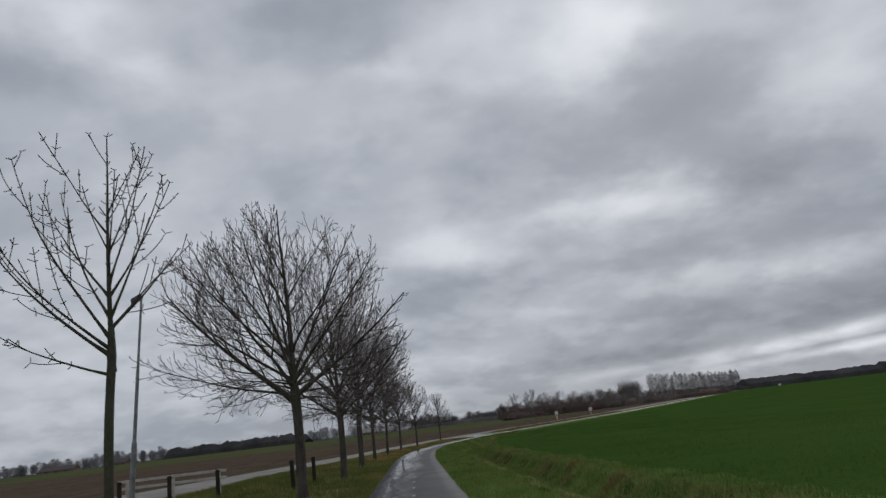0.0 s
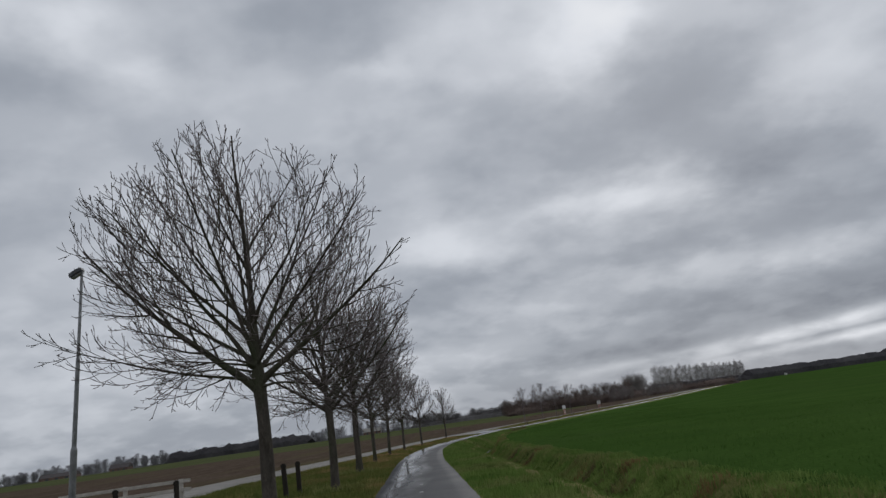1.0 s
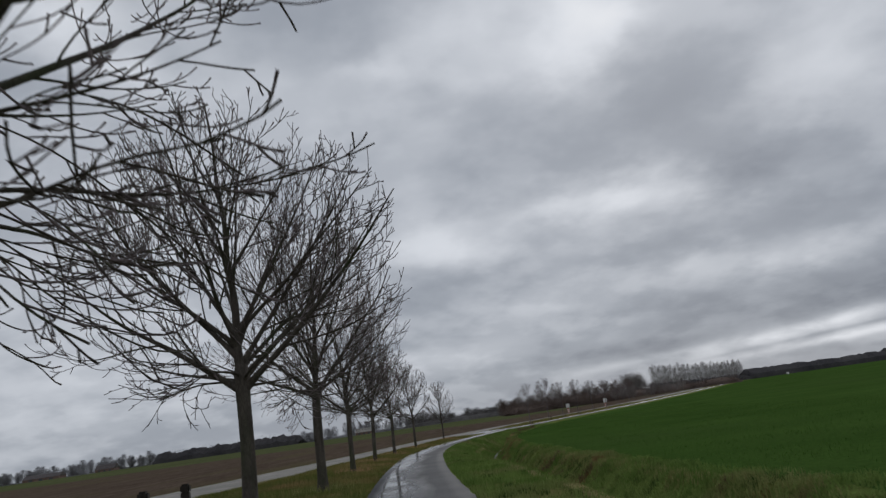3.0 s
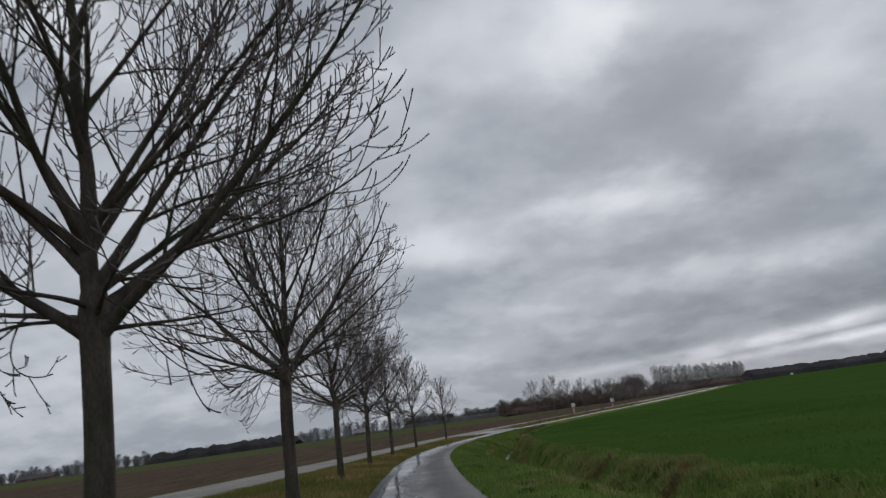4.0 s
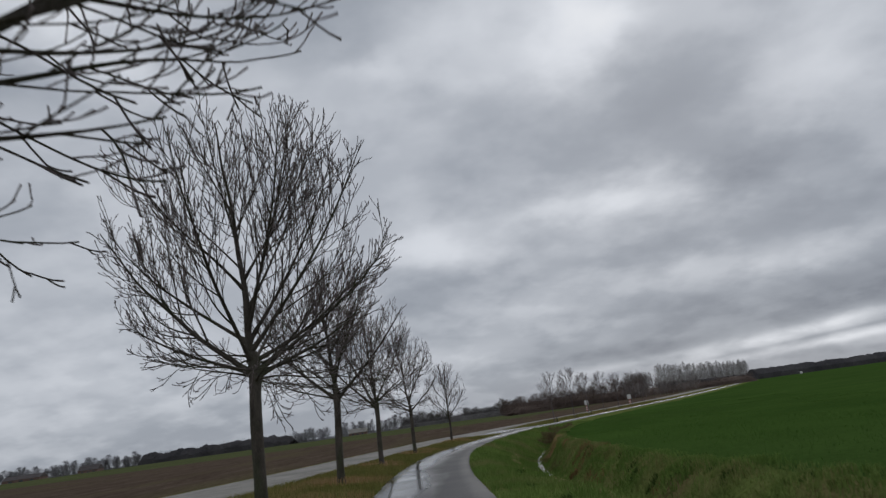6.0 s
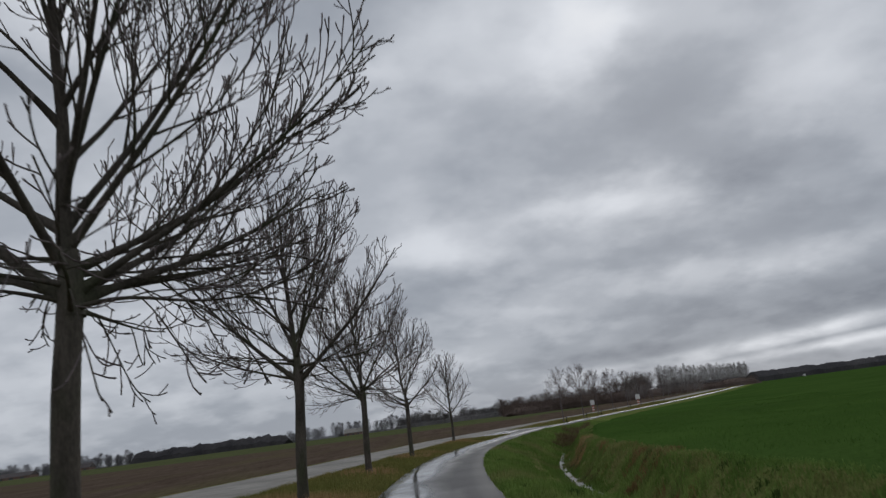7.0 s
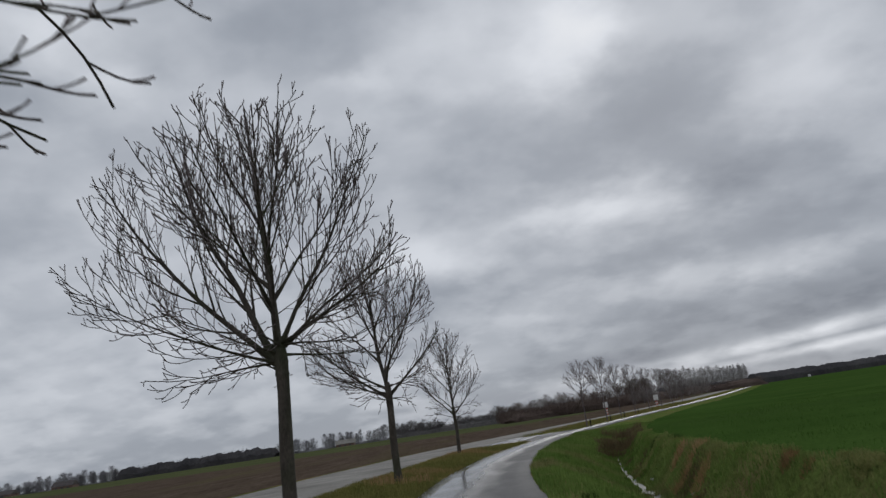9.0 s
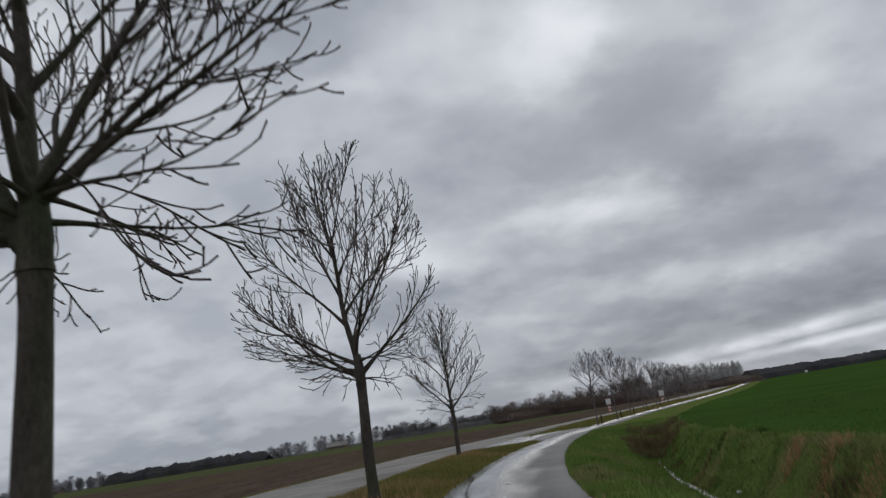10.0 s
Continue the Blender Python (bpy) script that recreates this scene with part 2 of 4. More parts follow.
# twigs of the farthest rows, with distance haze mixed into their pale colour
M_FARHAZE = material("far_hazed_twigs", (0.24, 0.234, 0.245), (0.345, 0.337, 0.35), 0.05, 0.95, 0.0, 1, spec=0.0)
M_CONCRETE = material("worn_concrete", (0.245, 0.230, 0.205), (0.335, 0.316, 0.284), 0.8, 0.8, 0.3, 25, third=(0.205, 0.194, 0.174), spec=0.05, depth=0.01)
M_WOODPOST = material("tarred_wood", (0.018, 0.015, 0.012), (0.045, 0.036, 0.028), 9.0, 0.8, 0.6, 60, spec=0.3, stretch=(1, 1, 0.2))
M_RAIL = material("weathered_rail", (0.44, 0.40, 0.36), (0.58, 0.54, 0.49), 5.0, 0.8, 0.4, 60, spec=0.3)
M_STEEL = material("galvanised_steel", (0.20, 0.205, 0.21), (0.30, 0.305, 0.31), 3.0, 0.5, 0.1, 60, metal=0.6)
M_LAMPHEAD = material("dark_lamp_housing", (0.045, 0.048, 0.055), (0.075, 0.08, 0.09), 6.0, 0.45, 0.0, 60)
M_GLASS = material("lamp_glass", (0.30, 0.32, 0.34), (0.40, 0.42, 0.44), 6.0, 0.15, 0.0, 60)
M_WHITE = material("white_board", (0.62, 0.60, 0.58), (0.76, 0.74, 0.72), 6.0, 0.4, 0.0, 60)
M_RED = material("red_board", (0.36, 0.07, 0.04), (0.46, 0.11, 0.07), 6.0, 0.5, 0.0, 60)
M_PAINT = material("worn_road_paint", (0.20, 0.20, 0.20), (0.42, 0.42, 0.41), 12.0, 0.5, 0.2, 60)
M_WALL = material("brick_farm_wall", (0.16, 0.10, 0.08), (0.22, 0.15, 0.12), 0.5, 0.9, 0.0, 3)
M_ROOF = material("roof_tiles", (0.06, 0.05, 0.05), (0.10, 0.08, 0.075), 0.5, 0.8, 0.0, 3)


def wet_asphalt():
    """Dark chippings under a film of rain that lies deepest along the left side (u < 0)."""
    m = bpy.data.materials.new("wet_asphalt")
    m.use_nodes = True
    t = m.node_tree
    b = t.nodes["Principled BSDF"]
    uv = t.nodes.new("ShaderNodeUVMap")
    uv.uv_map = "lane"
    sp = t.nodes.new("ShaderNodeSeparateXYZ")
    t.links.new(uv.outputs[0], sp.inputs[0])
    geo = t.nodes.new("ShaderNodeNewGeometry")

    def noise_of(s, detail, source):
        n = t.nodes.new("ShaderNodeTexNoise")
        n.inputs["Scale"].default_value, n.inputs["Detail"].default_value = s, detail
        t.links.new(source, n.inputs["Vector"])
        return n.outputs["Fac"]

    def mth(op, a, c):
        n = t.nodes.new("ShaderNodeMath")
        n.operation = op
        for i, v in enumerate((a, c)):
            if isinstance(v, (int, float)):
                n.inputs[i].default_value = v
            else:
                t.links.new(v, n.inputs[i])
        return n.outputs[0]

    def rng(v, lo, hi, a, c):
        r = t.nodes.new("ShaderNodeMapRange")
        for k, x in (("From Min", lo), ("From Max", hi), ("To Min", a), ("To Max", c)):
            r.inputs[k].default_value = x
        t.links.new(v, r.inputs["Value"])
        return r.outputs[0]

    mp = t.nodes.new("ShaderNodeMapping")
    mp.inputs["Scale"].default_value = (1.0, 0.18, 1.0)
    t.links.new(uv.outputs[0], mp.inputs[0])
    wobble = noise_of(0.9, 3.0, mp.outputs[0])
    # the film: u moved by the wobble, in metres from the middle of the lane
    spill = rng(sp.outputs[1], 22.0, 34.0, 0.12, -0.28)
    film = rng(mth("ADD", mth("ADD", sp.outputs[0], spill), mth("MULTIPLY", mth("SUBTRACT", wobble, 0.5), 1.5)), -0.65, 0.20, 1.0, 0.0)
    # nearer the start the water leaves the very edge dry
    edge = mth("MAXIMUM", rng(mth("ADD", sp.outputs[0], mth("MULTIPLY", wobble, 0.3)), -0.85, -0.60, 0.0, 1.0), rng(sp.outputs[1], 36.0, 52.0, 0.0, 1.0))
    film = mth("MULTIPLY", film, edge)
    grain = noise_of(160.0, 2.0, geo.outputs["Position"])
    patch = noise_of(0.7, 4.0, geo.outputs["Position"])
    cr = t.nodes.new("ShaderNodeMix")
    cr.data_type = "RGBA"
    cr.inputs["A"].default_value, cr.inputs["B"].default_value = (0.036, 0.037, 0.041, 1), (0.068, 0.069, 0.074, 1)
    t.links.new(mth("ADD", mth("MULTIPLY", grain, 0.5), mth("MULTIPLY", patch, 0.5)), cr.inputs["Factor"])
    t.links.new(cr.outputs["Result"], b.inputs["Base Color"])
    t.links.new(mth("ADD", mth("MULTIPLY", film, -0.42), rng(patch, 0.3, 0.7, 0.52, 0.62)), b.inputs["Roughness"])
    b.inputs["IOR"].default_value = 1.4
    t.links.new(rng(film, 0.0, 1.0, 0.14, 0.34), b.inputs["Specular IOR Level"])
    bp = t.nodes.new("ShaderNodeBump")
    bp.inputs["Distance"].default_value = 0.004
    t.links.new(rng(film, 0.0, 1.0, 0.45, 0.02), bp.inputs["Strength"])
    t.links.new(grain, bp.inputs["Height"])
    t.links.new(bp.outputs[0], b.inputs["Normal"])
    return m


M_ASPHALT = wet_asphalt()
M_WATER = bpy.data.materials.new("ditch_water")
M_WATER.use_nodes = True
wb = M_WATER.node_tree.nodes["Principled BSDF"]
wave = M_WATER.node_tree.nodes.new("ShaderNodeTexNoise")
wave.inputs["Scale"].default_value, wave.inputs["Detail"].default_value = 7.0, 3.0
ripple = M_WATER.node_tree.nodes.new("ShaderNodeBump")
ripple.inputs["Strength"].default_value, ripple.inputs["Distance"].default_value = 0.5, 0.05
M_WATER.node_tree.links.new(wave.outputs["Fac"], ripple.inputs["Height"])
M_WATER.node_tree.links.new(ripple.outputs[0], wb.inputs["Normal"])
wb.inputs["Specular IOR Level"].default_value = 0.12
wb.inputs["Base Color"].default_value, wb.inputs["Roughness"].default_value, wb.inputs["IOR"].default_value = (0.085, 0.092, 0.075, 1), 0.42, 1.33


# ---- plan of the land ----
def smooth_line(ys, vs):
    """A smooth line through a few knots, straight beyond them."""
    ys, vs = np.array(ys, float), np.array(vs, float)
    slope = np.gradient(vs, ys)

    def at(y):
        y = np.asarray(y, float)
        k = np.clip(np.searchsorted(ys, y) - 1, 0, len(ys) - 2)
        h = ys[k + 1] - ys[k]
        t = np.clip((y - ys[k]) / h, 0, 1)
        v = (2 * t**3 - 3 * t**2 + 1) * vs[k] + (t**3 - 2 * t**2 + t) * h * slope[k] + (3 * t**2 - 2 * t**3) * vs[k + 1] + (t**3 - t**2) * h * slope[k + 1]
        return v + np.where(y < ys[0], (y - ys[0]) * slope[0], 0) + np.where(y > ys[-1], (y - ys[-1]) * slope[-1], 0)
    return at


lane = smooth_line([-30, 0, 10, 20, 30, 40, 48, 55, 60, 66, 72, 78, 84, 90, 97, 105, 117.5, 165, 400],
                   [1.8, 0.0, -0.78, -1.5, -2.15, -2.8, -3.15, -3.35, -3.32, -3.1, -2.6, -1.75, -0.65, 0.75, 2.85, 5.85, 10.9, 34, 140])
road_near = smooth_line([-30, 20, 34, 43, 53, 65, 70, 78, 84, 91, 98, 104, 110, 117, 125, 165, 400],
                        [-21.5, -15, -13.2, -11.7, -9.8, -7.9, -7.1, -5.8, -4.9, -3.6, -1.7, -0.3, 1.6, 4.7, 8.1, 27.5, 134])
rise = smooth_line([-100, 0, 20, 45, 70, 95, 120, 180, 300, 470, 700, 3000], [0.05, 0.05, 0.12, 0.28, 0.45, 0.7, 1.0, 1.95, 4.1, 6.9, 7.6, 9])
LANE_HALF, ROAD_WIDTH = 1.10, 6.6


def road_far(y):
    return road_near(y) - ROAD_WIDTH + np.interp(y, [62, 84], [0.0, 0.9]) - 0.9 * np.exp(-((np.asarray(y) - 118) / 22) ** 2)


def ditch(y):
    """How deep the ditch is at y: it ends beside the junction."""
    return float(np.interp(y, [-80, 40, 56, 80, 88, 93], [0.48, 0.52, 1.0, 1.05, 0.8, 0.0]))


def bump(x, y, size, high):
    return high * (noise.noise(Vector((x / size, y / size, 0.3))))


def land(x, y):
    """Height of the ground."""
    u, z = x - float(lane(y)), float(rise(y))
    if u > LANE_HALF:
        d = ditch(y)
        # a narrow trench behind a flat shelf at first, a wide ditch with sloping sides further on
        trench = np.interp(u, [1.12, 2.6, 2.95, 3.3, 3.6, 3.95, 4.2, 4.55, 4.8], [0, 0.05, 0.13, 0.7, 1.0, 1.0, 0.75, 0.04, 0])
        wide = np.interp(u, [1.12, 1.7, 2.6, 3.5, 3.75, 4.1, 4.4, 4.95, 5.3], [0, 0.02, 0.40, 0.92, 1.0, 1.0, 0.8, 0.05, 0])
        mix = float(np.interp(y, [40, 60], [0, 1]))
        k = trench * (1 - mix) + wide * mix
        z += -d * float(k)
        if 1.3 < u < 5.5:
            calm = mix * math.exp(-((u - 3.92) / 0.38) ** 4)  # the bed of the ditch is even
            z += (bump(x, y, 1.4, 0.07) + bump(x, y, 0.9, 0.03)) * (1 - calm)
        elif u >= 5.5:
            z += bump(x, y, 6.0, 0.05)
    elif u < -LANE_HALF:
        n, f = float(road_near(y)), float(road_far(y))
        if x > n:
            t = (x - n) / max(-LANE_HALF + float(lane(y)) - n, 0.3)
            z += 0.16 * math.sin(math.pi * min(max(t, 0), 1)) * float(np.interp(y, [90, 96, 110, 113], [1, 0, 0, 1])) + (bump(x, y, 0.6, 0.05) if 0.12 < t < 0.88 else 0) * (0 if 94 < y < 112 else 1)
        elif x < f - 1.0:
            z += bump(x, y, 1.3, 0.06) + bump(x, y, 30, 0.15) + 0.02
    return z


def mesh_object(name, verts, faces, mats, parent=None, label="", slots=None, smooth=False):
    me = bpy.data.meshes.new(name)
    me.from_pydata(verts, [], faces)
    for m in (mats if isinstance(mats, (list, tuple)) else [mats]):
        me.materials.append(m)
    if slots is not None:
        me.polygons.foreach_set("material_index", slots)
    if smooth:
        me.polygons.foreach_set("use_smooth", [True] * len(me.polygons))
    me.update()
    ob = new(name, me)
    if parent:
        ob.parent = parent
    if label:
        tagged(ob, label)
    return ob


def part(name, bm, mat, parent, label=""):
    me = bpy.data.meshes.new(name)
    bm.to_mesh(me)
    bm.free()
    me.materials.append(mat)
    ob = new(name, me)
    ob.parent = parent
    if label:
        tagged(ob, label)
    return ob


def spaced(*runs):
    out = []
    for a, b, step in runs:
        out += list(np.arange(a, b, step))
    return out


# ---- ground: one sheet to the horizon ----
def build_ground():
    ys = spaced((-150, -20, 13), (-20, 6, 2), (6, 110, 0.5), (110, 170, 2), (170, 480, 10), (480, 1000, 40), (1000, 3001, 250))
    right = [1.12, 1.35, 1.6, 1.9, 2.2, 2.5, 2.8, 3.1, 3.35, 3.55, 3.75, 4.1, 4.35, 4.6, 4.85, 5.05, 5.4, 6, 7.5, 10, 14, 20, 30, 50, 80, 140, 250, 450, 900, 1800, 3500]
    verts, faces, slots = [], [], []
    for y in ys:
        c, n, f = float(lane(y)), float(road_near(y)), float(road_far(y))
        l = c - LANE_HALF
        n = min(n, l - 0.2)
        f = min(f, n - 1)
        row = [f - d for d in (3500, 1800, 900, 450, 250, 140, 80, 50, 30, 20, 13, 8, 5, 3, 1.8, 1.0, 0.5)] + [f, (f + n) / 2, n]
        row += [n + (l - n) * t for t in (0.08, 0.2, 0.35, 0.5, 0.65, 0.8, 0.92)] + [l, c] + [c + u for u in right]
        verts += [(x, y, land(x, y)) for x in row]
    w = len(row)
    for j in range(len(ys) - 1):
        for i in range(w - 1):
            faces.append((j * w + i, j * w + i + 1, j * w + w + i + 1, j * w + w + i))
            y = ys[j]
            if i < 15:
                slots.append(3 if y > 205 and (i < 8 or y > 300) else 2)
            elif i < 28:
                slots.append(0)
            elif i < 44:
                slots.append(1)
            else:
                slots.append(4)
    ob = mesh_object("ground", verts, faces, [M_GRASS, M_BANK, M_SOIL, M_MEADOW, M_CROP], slots=slots, smooth=True)
    tagged(ob, "flat farmland with green wheat, brown ploughed soil and grass verges", "ground", kind="structure")


build_ground()


def ribbon(name, ys, left, right, up, mat, across=6, crown=0.0, thick=0.05):
    """A paved strip with sunk edges; its lane coordinates are metres across and along."""
    verts, faces, uvs = [], [], []
    for y in ys:
        a, b = float(left(y)), float(right(y))
        for i in range(across + 1):
            t = i / across
            verts.append((a + (b - a) * t, y, float(rise(y)) + up + crown * 4 * t * (1 - t)))
            uvs.append(((t - 0.5) * (b - a), y))
        verts += [(a - 0.02, y, float(rise(y)) + up - thick), (b + 0.02, y, float(rise(y)) + up - thick)]
        uvs += [((a - b) / 2, y), ((b - a) / 2, y)]
    w = across + 3
    for j in range(len(ys) - 1):
        for i in range(across):
            faces.append((j * w + i, j * w + i + 1, j * w + w + i + 1, j * w + w + i))
        faces.append((j * w + across + 1, j * w, j * w + w, j * w + w + across + 1))
        faces.append((j * w + across, j * w + across + 2, j * w + w + across + 2, j * w + w + across))
    ob = mesh_object(name, verts, faces, mat, smooth=True)
    layer = ob.data.uv_layers.new(name="lane")
    index = np.empty(len(ob.data.loops), int)
    ob.data.loops.foreach_get("vertex_index", index)
    layer.data.foreach_set("uv", np.array(uvs)[index].ravel())
    return ob


def ragged(y, seed, high=0.05):
    return high * (noise.noise(Vector((y * 1.3, seed, 0))) + 0.5 * noise.noise(Vector((y * 4.1, seed, 2))))


LANE_YS = spaced((-40, 4, 2), (4, 125, 0.5), (125, 420, 5))
cycle_path = tagged(ribbon("cycle_path", LANE_YS, lambda y: lane(y) - LANE_HALF + ragged(y, 1), lambda y: lane(y) + LANE_HALF + ragged(y, 5), 0.035, M_ASPHALT, crown=0.008),
                    "wet grey asphalt cycle path with rain film along its edge", "cycle path", kind="structure")
road = tagged(ribbon("road", LANE_YS, road_far, lambda y: road_near(y) + ragged(y, 9, 0.08), 0.04, M_CONCRETE, across=4, crown=0.01),
              "pale worn concrete farm road beside the tree row", "road", kind="structure")
apron = tagged(ribbon("junction_apron", spaced((96, 110.1, 0.5)), lambda y: road_near(y) - 0.1,
                      lambda y: lane(y) - LANE_HALF + 0.1, 0.024, M_ASPHALT, across=6),
               "wet asphalt joining cycle path and road", "junction", kind="structure")

wys = spaced((56, 86, 0.25))


def water_top(y):
    return float(rise(y)) - ditch(y) + 0.022


def water_side(y, side):
    """How far the trickle's edge lies from the lane's middle."""
    thin = float(np.interp(y, [56, 60, 70, 76, 80, 86], [0.02, 0.12, 0.16, 0.08, 0.05, 0.01]))
    return 3.92 + 0.05 * noise.noise(Vector((y * 0.8, 3.0, 0.0))) + side * thin * (1.0 + 1.2 * noise.noise(Vector((y * 1.7, 7.0 + side, 0.0))))


water = mesh_object("ditch_water", [(float(lane(y)) + water_side(y, side), y, water_top(y)) for y in wys for side in (-1, -0.3, 0.3, 1)],
                    [(j * 4 + i, j * 4 + i + 1, j * 4 + i + 5, j * 4 + i + 4) for j in range(len(wys) - 1) for i in range(3)], M_WATER, smooth=True)
tagged(water, "still shallow rain water in the grassy ditch", "water", kind="structure")


# ---- trees ----
class Wood:
    """Collects tapered tubes into one mesh."""

    def __init__(self):
        self.v, self.f, self.young = [], [], []

    def tube(self, pts, radii, sides):
        base = len(self.v)
        side = Vector((0.3, 0.8, 0.5))
        for i, p in enumerate(pts):
            d = (pts[min(i + 1, len(pts) - 1)] - pts[max(i - 1, 0)]).normalized()
            a = d.cross(side)
            if a.length < 1e-3:
                a = d.orthogonal()
            a.normalize()
            b = d.cross(a)
            for k in range(sides):
                w = 2 * math.pi * k / sides
                self.v.append(tuple(p + (a * math.cos(w) + b * math.sin(w)) * radii[i]))
        for i in range(len(pts) - 1):
            for k in range(sides):
                n = (k + 1) % sides
                self.f.append((base + i * sides + k, base + i * sides + n, base + (i + 1) * sides + n, base + (i + 1) * sides + k))
        end = base + (len(pts) - 1) * sides
        self.f.append(tuple(end + k for k in range(sides)))
        self.young += [int(sides < 5)] * ((len(pts) - 1) * sides + 1)  # thin shoots have the smooth twig bark


def shoot(wood, rng, start, way, length, radius, level, style, inside, bend):
    """One tapered shoot that bends upwards from bend[0] to bend[1] radians a metre; it ends at the crown's outline."""
    steps = max(4, int(length / style["step"][level]))
    step, d, pts = length / steps, way.normalized(), [start.copy()]
    slack = rng.uniform(0.93, 1.08)
    wob = style["wobble"][level]
    sway, phase, pace = Vector((rng.uniform(-1, 1), rng.uniform(-1, 1), rng.uniform(-0.6, 0.6))) * style["sway"][level], rng.uniform(0, 6.28), rng.uniform(2.5, 5.0) / style["size"]
    for i in range(steps):
        t = i / steps
        d = (d + sway * step * math.sin(phase + pace * i * step)
             + Vector((rng.uniform(-wob, wob), rng.uniform(-wob, wob), rng.uniform(-wob, wob) + (bend[0] + (bend[1] - bend[0]) * t) * step))).normalized()
        p = pts[-1] + d * step
        if len(pts) > 2 and not inside(p, slack):
            break
        pts.append(p)
    n = len(pts) - 1
    least = style["least"]
    radii = [max(radius * (1 - 0.84 * (i / n) ** 0.8), least) for i in range(n + 1)]
    if level > 1:
        radii[-1] = least * 1.25  # the bud is thicker than the twig
    elif level == 0:
        radii[0], radii[1] = radii[0] * 1.45, radii[1] * 1.2  # a collar where the limb leaves the trunk
    wood.tube(pts, radii, (8, 5, 3, 3)[level])
    return pts, radii, n * step


def branch(wood, rng, start, way, length, radius, level, style, inside, bend):
    """A branch and, in opposite pairs along it, its own smaller branches."""
    pts, radii, long = shoot(wood, rng, start, way, length, radius, level, style, inside, bend)
    steps = len(pts) - 1
    for n in range(int(long * style["spurs"])):
        # short stubs in opposite pairs
        i = min(int((0.15 + 0.84 * rng.random()) * steps), steps - 1)
        along = (pts[i + 1] - pts[i]).normalized()
        out = along.orthogonal().normalized()
        out.rotate(Matrix.Rotation(rng.uniform(0, 6.28), 3, along))
        for turn in (1, -1):
            shoot(wood, rng, pts[i + 1], along * 0.5 + out * turn, rng.uniform(0.03, 0.09), style["least"], 2, style, inside, (0, 5))
    if level >= style["levels"]:
        return pts, radii
    count = max(int(long * style["density"][level] + rng.random()), 1)
    first = style["first"][level]
    turn = rng.uniform(0, 6.28)
    for n in range(count):
        t = first + (0.98 - first) * (n + rng.uniform(0.05, 0.95)) / count
        i = min(int(t * steps), steps - 1)
        p = pts[i].lerp(pts[i + 1], t * steps - i)
        along = (pts[i + 1] - pts[i]).normalized()
        turn += math.pi + rng.uniform(-0.7, 0.7) + (0.8 if n % 2 else 0.0)
        out = along.orthogonal().normalized()
        out.rotate(Matrix.Rotation(turn, 3, along))
        ang = radians(rng.uniform(*style["fork"][level]))
        kid = (along * math.cos(ang) + out * math.sin(ang)).normalized()
        size = max(long * style["ratio"][level] * (1.0 - 0.7 * t) * rng.uniform(0.6, 1.35), style["short"][level])
        branch(wood, rng, p, kid, size, max(radii[i] * rng.uniform(0.38, 0.58), style["least"]), level + 1, style, inside, style["bend"][level + 1])
    return pts, radii


OUTLINE = ([-0.24, -0.10, 0.04, 0.18, 0.34, 0.52, 0.70, 0.85, 0.95, 1.0], [0.35, 0.74, 0.92, 0.99, 1.0, 0.98, 0.90, 0.73, 0.50, 0.26])
DOME = ([-0.24, -0.12, 0.0, 0.14, 0.30, 0.45, 0.60, 0.74, 0.86, 0.95, 1.0], [0.40, 0.80, 0.95, 1.0, 1.0, 0.96, 0.88, 0.75, 0.58, 0.38, 0.20])
FULL = dict(size=1.0, outline=OUTLINE, lead=0.42, step=(0.17, 0.12, 0.08, 0.06), wobble=(0.018, 0.03, 0.05, 0.08), sway=(0.30, 0.70, 1.3, 1.6), least=0.0062, levels=3, spurs=0,
            density=(4.3, 4.8, 2.7), first=(0.16, 0.14, 0.3), ratio=(0.58, 0.52, 0.42), short=(0.40, 0.24, 0.12), fork=((20, 40), (18, 40), (22, 50)),
            bend=((0.02, 0.36), (0.25, 1.3), (0.3, 5.2), (2.0, 8.0)))


